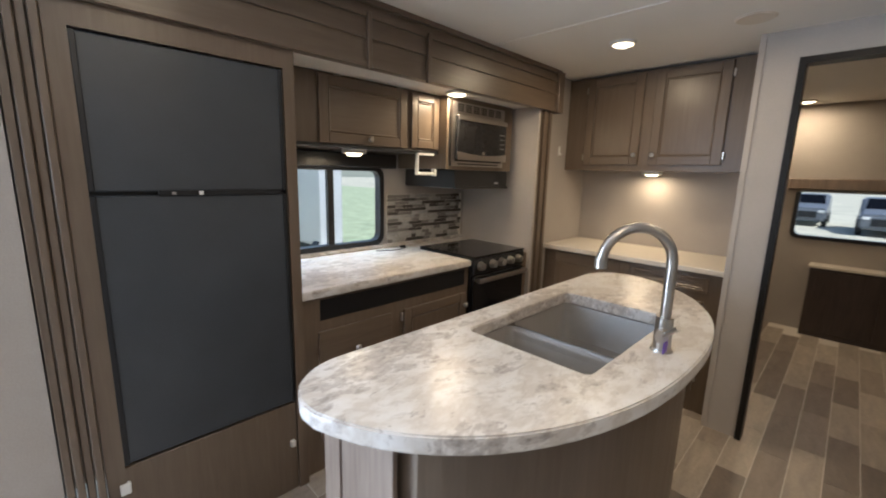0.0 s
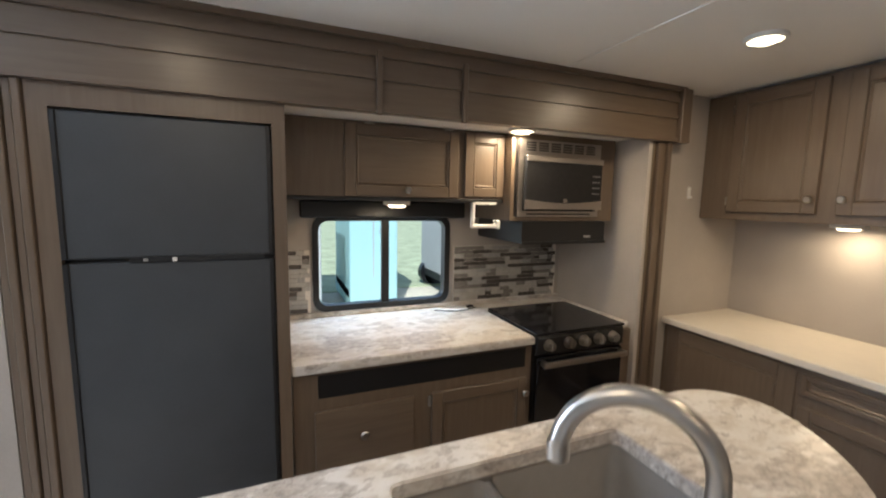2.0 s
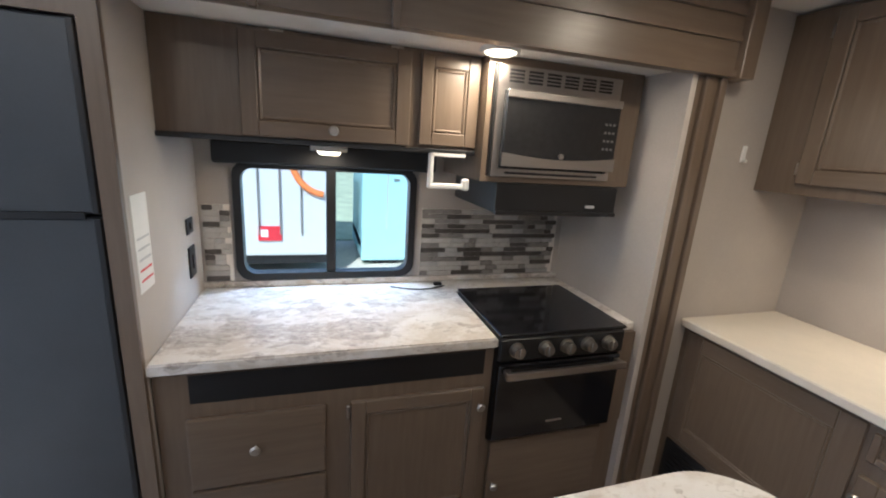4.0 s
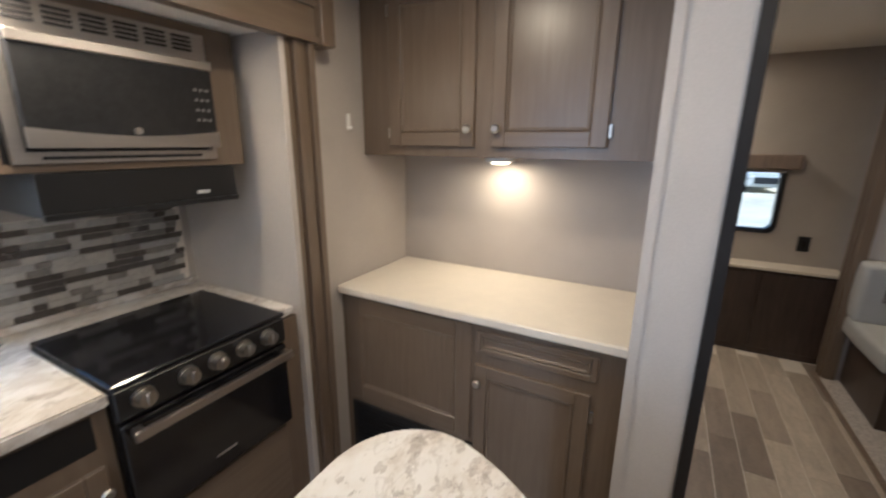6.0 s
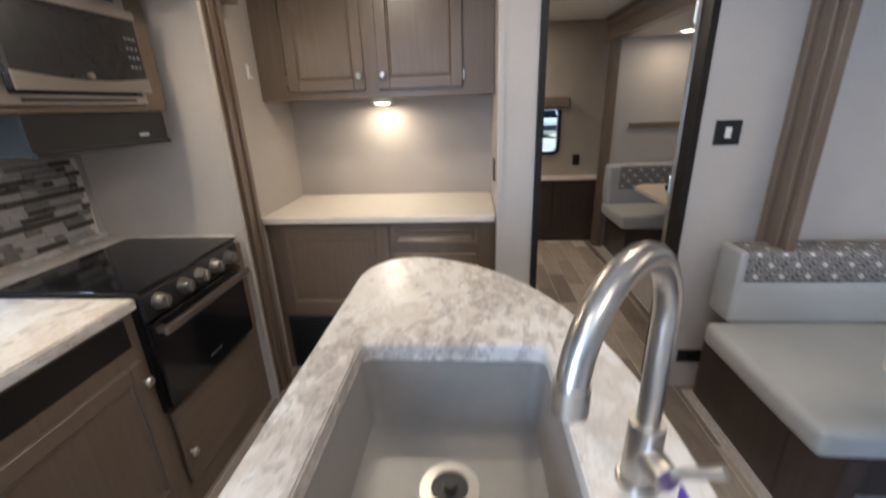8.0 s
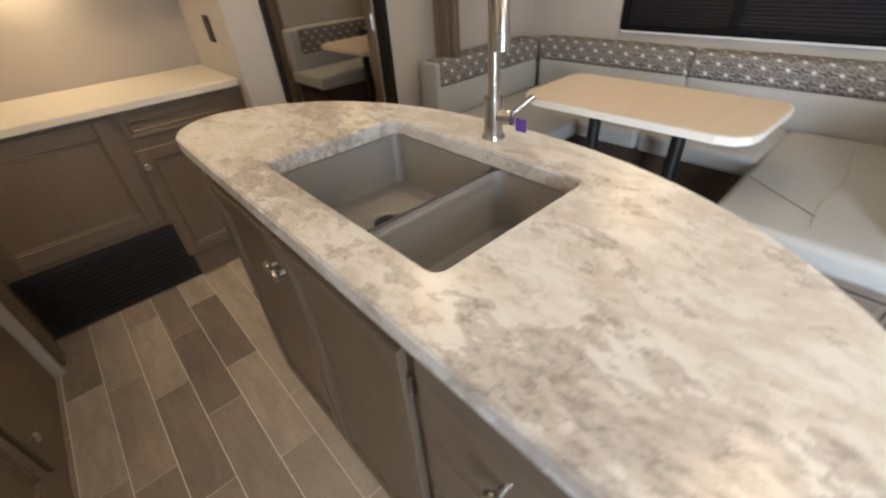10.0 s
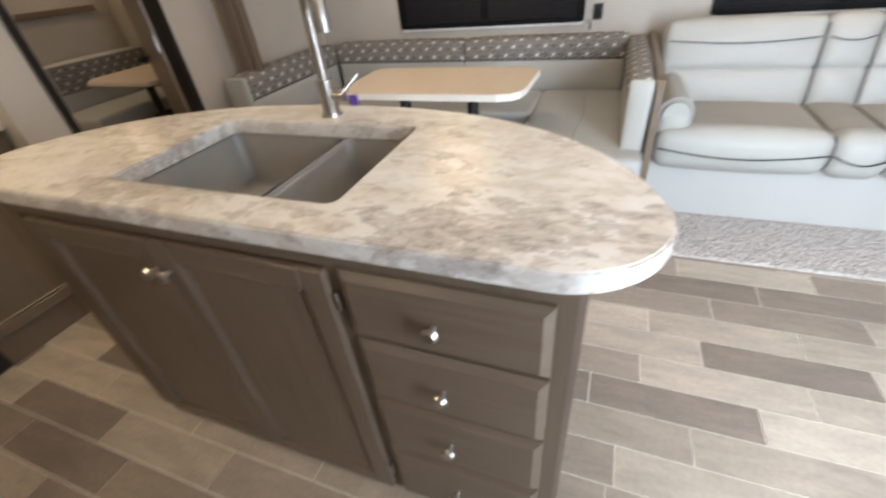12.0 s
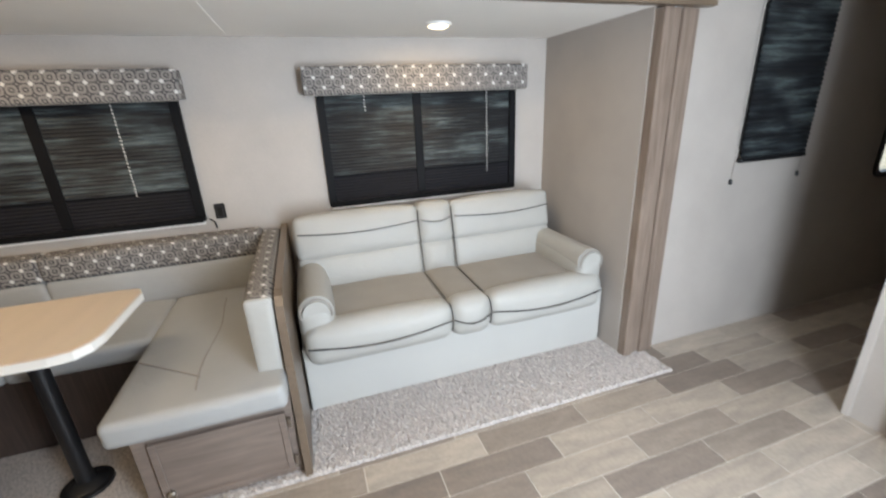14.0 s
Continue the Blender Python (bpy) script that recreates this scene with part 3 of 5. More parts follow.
structure("carpet", bx(1.30, 2.42, -2.555, 1.66, 0.0, 0.012, bevel=0.004), CARPET, "grey-brown shag carpet in the slide-out")
structure("carpet_pile", shag(bmesh.new(), 1.296, 1.74, -2.56, -0.64), CARPET, "shag carpet pile in front of the sofa")
structure("carpet_pile", shag(bmesh.new(), 1.296, 1.36, -0.64, -0.06), CARPET, "shag carpet pile under the dinette")
structure("carpet_bunk", bx(1.46, 2.44, 1.78, 3.89, 0.0, 0.014, bevel=0.005), CARPET, "grey-brown shag carpet in the bunk slide-out")
structure("trim_carpet_edge", bx(1.43, 1.46, 1.78, 3.95, 0.0, 0.012, bevel=0.003), TRIM)


# ---- galley ----
def shaker(parent, name, axis, f, face, u0, u1, z0, z1, material, rail=0.05, t=0.018, label=""):
    """A framed door or drawer front with a recessed panel, standing on plane f. axis 'x': u is y; axis 'y': u is x."""
    a, b = sorted((f, f + face * t))
    pa, pb = sorted((f, f + face * t * 0.45))

    def block(ua, ub, za, zb, p, q, bev):
        return bx(p, q, ua, ub, za, zb, bevel=bev) if axis == "x" else bx(ua, ub, p, q, za, zb, bevel=bev)
    ob = part(name, block(u0 + rail - 0.006, u1 - rail + 0.006, z0 + rail - 0.006, z1 - rail + 0.006, pa, pb, 0), material, parent, label)
    level = CAB_H if axis == "x" else CAB_X
    for p, q in ((u0, u0 + rail), (u1 - rail, u1)):
        part("stile", block(p, q, z0, z1, a, b, 0.003), CAB, ob)
    for p, q in ((z0, z0 + rail), (z1 - rail, z1)):
        part("rail", block(u0 + rail, u1 - rail, p, q, a, b, 0.003), level, ob)
    for p, q, r, w in ((u0 + rail, u0 + rail + 0.013, z0 + rail, z1 - rail), (u1 - rail - 0.013, u1 - rail, z0 + rail, z1 - rail),
                       (u0 + rail + 0.013, u1 - rail - 0.013, z0 + rail, z0 + rail + 0.013), (u0 + rail + 0.013, u1 - rail - 0.013, z1 - rail - 0.013, z1 - rail)):
        c, d = sorted((f, f + face * t * 0.8))
        part("bead", block(p, q, r, w, c, d, 0.005), CAB, ob)
    return ob


def slab(parent, name, axis, f, face, u0, u1, z0, z1, material, t=0.018):
    a, b = sorted((f, f + face * t))
    bm = bx(a, b, u0, u1, z0, z1, bevel=0.006, seg=2) if axis == "x" else bx(u0, u1, a, b, z0, z1, bevel=0.006, seg=2)
    return part(name, bm, material, parent)


def knob(parent, axis, f, face, u, z):
    bm = bmesh.new()
    d = Vector((face, 0, 0)) if axis == "x" else Vector((0, face, 0))
    p = Vector((f, u, z)) if axis == "x" else Vector((u, f, z))
    tube(bm, p, p + d * 0.016, 0.0055)
    tube(bm, p + d * 0.014, p + d * 0.02, 0.009, 0.017)
    tube(bm, p + d * 0.02, p + d * 0.027, 0.017, 0.012)
    return part("knob", bm, NICKEL, parent, "satin nickel knob", smooth=True)


def hinge(parent, axis, f, face, u, z):
    a, b = sorted((f, f + face * 0.012))
    bm = bx(a, b, u - 0.006, u + 0.006, z - 0.022, z + 0.022, bevel=0.002) if axis == "x" else bx(u - 0.006, u + 0.006, a, b, z - 0.022, z + 0.022, bevel=0.002)
    return part("hinge", bm, NICKEL, parent)


def fridge():
    t = thing("refrigerator", (-1.1, -0.51, 0.42), "black-panelled refrigerator with two doors built into the wall", "refrigerator")
    part("body", bx(-1.42, -0.815, -0.825, -0.205, 0.425, 1.785), BLACK, t)
    for nm, z0, z1 in (("freezer_door", 1.335, 1.778), ("fridge_door", 0.432, 1.322)):
        d = part(nm, bx(-0.815, -0.783, -0.80, -0.225, z0, z1, bevel=0.004), FRIDGE, t, "flat dark panel door")
        for fr in ((-0.81, -0.795), (-0.235, -0.22)):
            part("door_edge", bx(-0.81, -0.777, fr[0], fr[1], z0, z1, bevel=0.002), BLACK, d)
    hd = part("handle", bx(-0.783, -0.776, -0.64, -0.25, 1.322, 1.338), BLACK, t, "recessed black grip between the doors")
    part("badge", bx(-0.783, -0.774, -0.525, -0.512, 1.322, 1.335), WHITE, hd)
    part("badge", bx(-0.783, -0.774, -0.604, -0.592, 1.324, 1.333), STEEL, hd)
    part("trim_frame", bars((-0.80, -0.78, -0.86, -0.81, 0.36, 1.855), (-0.80, -0.78, -0.215, -0.172, 0.0, 1.855), (-0.80, -0.78, -0.81, -0.215, 1.785, 1.855)), CAB, t, "grey-brown wooden surround")
    return t


fridge()
fb = thing("fridge_base_panel", (-0.8, -0.53, 0.0), "grey-brown panel with a vent strip below the refrigerator", "cabinet")
part("panel", bx(-0.82, -0.79, -0.86, -0.216, 0.0, 0.42, bevel=0.003), CAB, fb)
part("latch", bx(-0.79, -0.772, -0.83, -0.80, 0.33, 0.37, bevel=0.003), WHITE, fb)
part("latch", bx(-0.79, -0.772, -0.25, -0.23, 0.22, 0.25, bevel=0.003), WHITE, fb)


def galley_base():
    t = thing("galley_base_cabinet", (-1.1, 0.37, 0.0), "grey-brown base cabinet with drawers and one door", "cabinet")
    part("body", bx(-1.44, -0.815, -0.168, 0.915, 0.0, 0.86), CAB, t)
    # black sheet on the closed body paints the shade inside the slot
    part("slot_dark", bx(-0.822, -0.812, -0.075, 0.88, 0.75, 0.845), BLACK, t, "black sheet for the shade in an open slot below the worktop")
    for z0, z1, kz in ((0.445, 0.70, 0.58), (0.16, 0.435, 0.31)):
        d = slab(t, "drawer", "x", -0.815, 1, -0.09, 0.318, z0, z1, CAB_H)
        knob(d, "x", -0.797, 1, 0.102, kz)
    d = shaker(t, "door", "x", -0.815, 1, 0.40, 0.885, 0.16, 0.70, CAB)
    knob(d, "x", -0.797, 1, 0.868, 0.63)
    for z in (0.66, 0.22):
        hinge(d, "x", -0.815, 1, 0.392, z)
    return t


galley_base()
wk = bmesh.new()
plate(wk, [(-1.45, -0.17), (-0.79, -0.17), (-0.79, 0.915), (-1.27, 0.915), (-1.27, 1.546), (-1.45, 1.546)], 0.862, 0.90, bevel=0.005)
tagged(part("galley_worktop", wk, STONE), "pale stone-pattern laminate worktop beside the range", "worktop")
tagged(part("worktop_edge_strip", bx(-1.27, -0.83, 1.464, 1.546, 0.87, 0.902, bevel=0.003), STONE), "narrow stone-pattern strip beside the range", "worktop")
tagged(part("worktop_upstand", bx(-1.449, -1.438, -0.17, 1.546, 0.901, 0.925, bevel=0.002), STONE), "low laminate upstand along the tiled wall", "worktop")
cord = bmesh.new()
for i in range(14):
    a, b = i / 14, (i + 1) / 14
    p = [(-1.36 + 0.05 * math.sin(3 * s), 0.62 + 0.26 * s, 0.905) for s in (a, b)]
    tube(cord, p[0], p[1], 0.003, n=6)
cd = tagged(part("loose_cord", cord, BLACK), "thin dark cord lying on the worktop", "cord")
part("plug", bx(-1.38, -1.36, 0.83, 0.87, 0.902, 0.916, bevel=0.003), BLACK, cd)


def cooker():
    t = thing("range_cooker", (-1.0, 1.19, 0.0), "black gas range with glass cover and silver knobs", "range")
    part("body", bx(-1.27, -0.80, 0.92, 1.46, 0.46, 0.885), BLACK, t)
    part("glass_cover", bx(-1.268, -0.775, 0.918, 1.462, 0.905, 0.918, bevel=0.004), BLACKGLASS, t, "folded black glass cooktop cover")
    part("cooktop", bx(-1.268, -0.79, 0.922, 1.458, 0.885, 0.905), BLACK, t)
    part("control_panel", bx(-0.80, -0.778, 0.92, 1.46, 0.805, 0.9, bevel=0.006), BLACK, t, "black front panel")
    for i in range(5):
        y = 0.985 + 0.396 * (0, 0.30, 0.53, 0.765, 1.0)[i]
        b = bmesh.new()
        tube(b, (-0.778, y, 0.856), (-0.768, y, 0.856), 0.029, 0.028, 24)
        tube(b, (-0.768, y, 0.856), (-0.745, y, 0.856), 0.0245, 0.022, 24)
        box(b, -0.75, -0.738, y - 0.005, y + 0.005, 0.84, 0.874, bevel=0.002)
        part("control_knob", b, NICKEL, t, "silver ribbed control knob", smooth=True)
    dr = part("oven_door", bx(-0.80, -0.776, 0.925, 1.455, 0.475, 0.795, bevel=0.005), BLACKGLASS, t, "black glass oven door")
    hd = bmesh.new()
    box(hd, -0.748, -0.73, 0.935, 1.45, 0.757, 0.786, bevel=0.006, seg=2)
    box(hd, -0.776, -0.745, 0.94, 0.965, 0.76, 0.783, bevel=0.003)
    box(hd, -0.776, -0.745, 1.42, 1.445, 0.76, 0.783, bevel=0.003)
    part("oven_handle", hd, STEEL, dr, "brushed steel bar handle")
    part("badge", bx(-0.776, -0.774, 1.15, 1.22, 0.53, 0.537), STEEL, dr)
    return t


cooker()
ud = thing("drawer_below_range", (-0.85, 1.19, 0.0), "grey-brown cabinet front below the range", "cabinet")
part("body", bx(-1.27, -0.82, 0.918, 1.546, 0.0, 0.455), CAB, ud)
d = slab(ud, "door", "x", -0.82, 1, 0.935, 1.445, 0.12, 0.445, CAB_H)
knob(d, "x", -0.802, 1, 0.96, 0.25)
part("stile", bx(-1.27, -0.815, 1.463, 1.546, 0.455, 0.868), CAB, ud)


def galley_upper():
    t = thing("galley_wall_cabinet", (-1.28, 0.37, 1.535), "grey-brown wall cabinet with lift-up door over the window", "cabinet")
    part("body", bx(-1.447, -1.06, -0.17, 0.864, 1.535, 1.873), CAB, t)
    part("light_rail", bx(-1.08, -1.045, -0.17, 0.864, 1.528, 1.545, bevel=0.003), BLACK, t, "dark lower edge")
    d = shaker(t, "door", "x", -1.06, 1, 0.07, 0.61, 1.548, 1.862, CAB_H)
    knob(d, "x", -1.042, 1, 0.352, 1.58)
    for y in (0.18, 0.56):
        part("hinge", bx(-1.06, -1.044, y - 0.02, y + 0.02, 1.862, 1.869), NICKEL, d)
    shaker(t, "narrow_door", "x", -1.06, 1, 0.645, 0.862, 1.555, 1.862, CAB, rail=0.045)
    part("shade_roll", bx(-1.44, -1.39, -0.10, 0.815, 1.435, 1.525, bevel=0.008), BLACK, t, "dark rolled window shade")
    return t


galley_upper()


def microwave_tower():
    t = thing("microwave_cabinet", (-1.2, 1.24, 1.44), "grey-brown cabinet box round the microwave", "cabinet")
    part("side", bx(-1.447, -0.985, 0.868, 0.888, 1.44, 1.873), CAB, t)
    part("side", bx(-1.447, -0.985, 1.50, 1.52, 1.44, 1.873), CAB, t)
    part("stile", bx(-1.0, -0.985, 1.415, 1.50, 1.46, 1.845), CAB, t)
    part("shelf", bx(-1.447, -0.985, 0.888, 1.50, 1.44, 1.46), CAB_H, t)
    part("top", bx(-1.447, -0.985, 0.888, 1.50, 1.845, 1.873), CAB_H, t)
    m = thing("microwave_oven", (-1.2, 1.22, 1.46), "stainless built-in microwave with dark glass door", "microwave")
    part("body", bx(-1.40, -0.99, 0.895, 1.41, 1.461, 1.843), BLACK, m)
    part("trim_kit", bars((-0.99, -0.972, 0.902, 1.412, 1.765, 1.843), (-0.99, -0.972, 0.902, 1.412, 1.462, 1.49), (-0.99, -0.972, 0.902, 0.93, 1.49, 1.765), (-0.99, -0.972, 1.397, 1.412, 1.49, 1.765)), STEEL, m, "brushed steel surround")
    for k in range(6):
        v = bmesh.new()
        y = 0.942 + k * 0.074
        for j in range(4):
            box(v, -0.972, -0.969, y, y + 0.056, 1.788 + j * 0.012, 1.795 + j * 0.012)
        part("vent_grille", v, BLACK, m, "louvred vent slots")
    lv = bmesh.new()
    box(lv, -0.972, -0.969, 0.957, 1.357, 1.471, 1.479)
    part("lower_slot", lv, BLACK, m)
    d = part("door", bx(-0.972, -0.945, 0.928, 1.407, 1.50, 1.762, bevel=0.005), MESH_DARK, m, "dark glass microwave door")
    lo = bmesh.new()
    n = 14
    for i in range(n):
        a, b = i / n, (i + 1) / n
        za, zb = (1.548 - 0.016 * math.sin(math.pi * s) for s in (a, b))
        vs = [lo.verts.new(p) for p in ((-0.94, 0.928 + 0.478 * a, 1.5), (-0.94, 0.928 + 0.478 * b, 1.5), (-0.94, 0.928 + 0.478 * b, zb), (-0.94, 0.928 + 0.478 * a, za))]
        lo.faces.new(vs)
    bmesh.ops.remove_doubles(lo, verts=lo.verts, dist=1e-5)
    ex = bmesh.ops.extrude_face_region(lo, geom=lo.faces[:])
    bmesh.ops.translate(lo, vec=(-0.006, 0, 0), verts=[g for g in ex["geom"] if isinstance(g, bmesh.types.BMVert)])
    bmesh.ops.recalc_face_normals(lo, faces=lo.faces)
    part("door_band", lo, STEEL, d, "curved steel band")
    part("top_band", bx(-0.946, -0.938, 0.928, 1.407, 1.735, 1.762, bevel=0.003), STEEL, d)
    b = bmesh.new()
    tube(b, (-0.945, 1.166, 1.545), (-0.936, 1.166, 1.545), 0.01, n=20)
    part("badge", b, NICKEL, d, smooth=True)
    for i in range(4):
        for j in range(3):
            part("button", bx(-0.945, -0.943, 1.342 + j * 0.018, 1.352 + j * 0.018, 1.58 + i * 0.03, 1.588 + i * 0.03), BUTTON, d)
    hd = thing("range_hood", (-1.15, 1.2, 1.32), "black range hood below the microwave", "range hood")
    h = bmesh.new()
    plate(h, [(-1.44, 0.93), (-0.965, 0.93), (-0.965, 1.462), (-1.44, 1.462)], 1.325, 1.438, bevel=0.004)
    part("shell", h, BLACK, hd)
    part("lip", bx(-0.97, -0.955, 0.93, 1.462, 1.32, 1.335), BLACK, hd)
    part("grease_filter", bx(-1.35, -1.05, 1.0, 1.40, 1.319, 1.325), STEEL, hd)
    part("switch", bx(-0.965, -0.958, 1.32, 1.36, 1.352, 1.362), GREYSKIN, hd)


microwave_tower()
ph = thing("paper_towel_holder", (-1.04, 0.88, 1.40), "white plastic paper towel bracket under the cabinet", "towel holder")
part("top_rail", bx(-1.07, -1.045, 0.69, 0.83, 1.516, 1.534, bevel=0.004), WHITE, ph)
part("arm", bx(-1.07, -1.045, 0.69, 0.708, 1.415, 1.534, bevel=0.005), WHITE, ph)
part("arm", bx(-1.07, -1.045, 0.69, 0.84, 1.40, 1.42, bevel=0.005), WHITE, ph)
part("peg", bx(-1.075, -1.04, 0.825, 0.85, 1.395, 1.44, bevel=0.006), WHITE, ph)


def window_unit(name, axis, f, thick, u0, u1, z0, z1, mull, label, r=0.05, w=0.028, inside=1):
    """A black-framed caravan window with rounded corners, in a wall plane f; inside: the room's side along the axis."""
    t = tagged(new(name), label, kind="structure")
    o = round_rect(u0 - w, u1 + w, z0 - w, z1 + w, r + w * 0.6)
    i = round_rect(u0 + 0.004, u1 - 0.004, z0 + 0.004, z1 - 0.004, r)
    a, b = sorted((f + inside * 0.014, f - inside * thick))
    part("window_frame", ring_plate(bmesh.new(), o, i, a, b, axis), BLACK, t, "black rounded window frame")
    g = f - inside * thick * 0.5
    spans = [(u0, mull, 0.0), (mull, u1, 0.008)] if mull else [(u0, u1, 0)]
    for p, q, s in spans:
        bm = bx(g + s, g + s + 0.004, p, q, z0, z1) if axis == "x" else bx(p, q, g + s, g + s + 0.004, z0, z1)
        pn = part("pane", bm, GLASS, t)
        pn.visible_shadow = False
    if mull:
        bm = bx(g - 0.012, g + 0.02, mull - 0.021, mull + 0.021, z0, z1, bevel=0.003) if axis == "x" else bx(mull - 0.02, mull + 0.02, g - 0.012, g + 0.02, z0, z1, bevel=0.003)
        part("mullion", bm, BLACK, t)
    return t


window_unit("window_1", "x", -1.45, 0.045, -0.012, 0.712, 0.955, 1.42, 0.355, "black-framed sliding window over the worktop")

# hutch
hb = thing("hutch_base_cabinet", (-0.24, 2.08, 0.0), "grey-brown hutch base cabinet with one door and vent", "cabinet")
part("body", bx(-0.828, 0.352, 1.822, 2.348, 0.0, 0.872), CAB, hb)
shaker(hb, "fixed_panel", "y", 1.822, -1, -0.80, -0.185, 0.36, 0.86, CAB, rail=0.07, t=0.008)
shaker(hb, "false_drawer", "y", 1.822, -1, -0.168, 0.27, 0.755, 0.845, CAB_X, rail=0.022, t=0.014)
d = shaker(hb, "door", "y", 1.822, -1, -0.168, 0.255, 0.14, 0.705, CAB)
knob(d, "y", 1.804, -1, -0.15, 0.635)
for z in (0.62, 0.22):
    hinge(d, "y", 1.822, -1, 0.262, z)
vg = part("vent_grille", bx(-0.79, -0.15, 1.812, 1.824, 0.015, 0.335), BLACK, hb, "black slatted furnace grille")
for i in range(12):
    part("slat", bx(-0.76, -0.18, 1.804, 1.814, 0.04 + i * 0.023, 0.052 + i * 0.023), BLACK, vg)
tagged(part("hutch_counter", bx(-0.829, 0.353, 1.79, 2.349, 0.875, 0.91, bevel=0.005), CREAM), "plain cream laminate hutch counter", "worktop")
hu = thing("hutch_wall_cabinet", (-0.24, 2.2, 1.465), "grey-brown double-door wall cabinet over the hutch", "cabinet")
part("body", bx(-0.828, 0.352, 2.02, 2.348, 1.465, 2.112), CAB, hu)
for u0, u1, ku in ((-0.675, -0.285, -0.307), (-0.215, 0.198, -0.19)):
    d = shaker(hu, "door", "y", 2.02, -1, u0, u1, 1.505, 2.098, CAB, rail=0.055)
    knob(d, "y", 2.002, -1, ku, 1.57)
    for z in (1.56, 2.03):
        hinge(d, "y", 2.02, -1, u0 - 0.006 if ku < -0.2 else u1 + 0.006, z)
hk = thing("wall_hook", (-0.82, 1.918, 1.58), "small white plastic wall hook", "hook")
part("plate", bx(-0.83, -0.824, 1.905, 1.931, 1.57, 1.635, bevel=0.003), WHITE, hk)
part("prong", bx(-0.826, -0.808, 1.912, 1.924, 1.57, 1.584, bevel=0.004), WHITE, hk)
ho = thing("hutch_outlet", (0.352, 2.0, 1.08), "dark outlet plate on the hutch side wall", "outlet")
part("plate", bx(0.347, 0.356, 1.93, 2.0, 1.05, 1.16, bevel=0.002), BLACK, ho)


def outlet(name, axis, f, face, u, z, w=0.07, h=0.115, label="black wall outlet"):
    t = thing(name, (f, u, z) if axis == "x" else (u, f, z), label, "outlet" if "outlet" in label else "switch")
    a, b = sorted((f, f + face * 0.007))
    a2, b2 = sorted((f + face * 0.007, f + face * 0.01))
    if axis == "x":
        part("plate", bx(a, b, u - w / 2, u + w / 2, z - h / 2, z + h / 2, bevel=0.002), BLACK, t)
        part("insert", bx(a2, b2, u - w * 0.22, u + w * 0.22, z - h * 0.3, z + h * 0.3), FRAME_DARK, t)
    else:
        part("plate", bx(u - w / 2, u + w / 2, a, b, z - h / 2, z + h / 2, bevel=0.002), BLACK, t)
        part("insert", bx(u - w * 0.11, u + w * 0.11, a2, b2, z - h * 0.22, z + h * 0.22), WHITE if "switch" in label else FRAME_DARK, t)
    return t


outlet("light_switch", "y", YP, -1, 1.305, 1.275, 0.105, 0.10, "black light switch plate with a pale rocker")
outlet("floor_outlet", "y", YP, -1, 1.33, 0.185, 0.12, 0.07, "black low wall outlet")
outlet("galley_outlet", "y", -0.172, 1, -1.30, 1.06, 0.075, 0.12, "black outlet on the galley side panel")
outlet("galley_outlet", "y", -0.172, 1, -1.30, 1.20, 0.075, 0.06, "black outlet on the galley side panel")
nt_ = thing("notice_sheet", (-1.0, -0.17, 1.15), "white printed notice stuck to the galley side panel", "notice")
part("sheet", bx(-0.93, -0.825, -0.172, -0.1705, 1.10, 1.375), WHITE, nt_)
for i in range(5):
    part("print_line", bx(-0.92, -0.84, -0.1705, -0.1698, 1.13 + i * 0.03, 1.136 + i * 0.03), RED if i < 2 else GREYSKIN, nt_)


def puck(x, y, z, watts, group="recessed ceiling lamps", drop=0.014):
    t = thing("ceiling_lamp", (x, y, z), "round warm surface lamp with white rim", "lamp", group)
    circle = [(math.cos(i * math.tau / 28), math.sin(i * math.tau / 28)) for i in range(28)]
    ring = ring_plate(bmesh.new(), [(x + 0.066 * c, y + 0.066 * s) for c, s in circle], [(x + 0.053 * c, y + 0.053 * s) for c, s in circle], z - drop, z, "z")
    part("rim", ring, WHITE, t)
    lens = bmesh.new()
    tube(lens, (x, y, z - drop * 0.7), (x, y, z - 0.001), 0.0525, 0.0525, 28)
    tube(lens, (x, y, z - drop * 1.5), (x, y, z - drop * 0.7), 0.034, 0.052, 28)
    part("lens", lens, LAMP, t, "glowing domed lens")
    lamp_light(x, y, z - drop * 1.5 - 0.004, watts)
    return t


# thin tan disc for a faint round mark on the ceiling
cv = thing("ceiling_disc", (0.37, 1.42, ZC), "flat round tan disc on the ceiling", "cover plate")
part("plate", tube(bmesh.new(), (0.37, 1.42, ZC - 0.006), (0.37, 1.42, ZC), 0.072, 0.078, 32), CREAM, cv)

LW = 6.5
puck(-0.198, 1.395, ZC, LW)
# the next three ceiling lamps are unseen, added as fill for the room
puck(-0.198, -0.55, ZC, LW * 0.3)
puck(0.75, -0.55, ZC, LW * 0.9)
puck(0.75, 1.0, ZC, LW * 0.7)
puck(-0.25, 2.215, 1.465, LW * 0.33, drop=0.022)
puck(-0.912, 0.873, 1.875, LW * 0.85)
puck(-1.17, 0.34, 1.535, LW * 0.4, drop=0.026)
puck(2.015, -1.53, ZS, LW * 0.6)
puck(1.82, 0.53, ZS, LW * 0.35)
puck(1.82, 0.33, ZS, LW * 0.35)
puck(1.95, 3.6, 1.92, LW * 0.42)
puck(0.38, 4.0, ZC, LW * 1.1)
puck(0.38, 2.9, ZC, LW * 1.1)


# ---- island ----
IX, IY, IH = -0.092, 0.297, 0.89


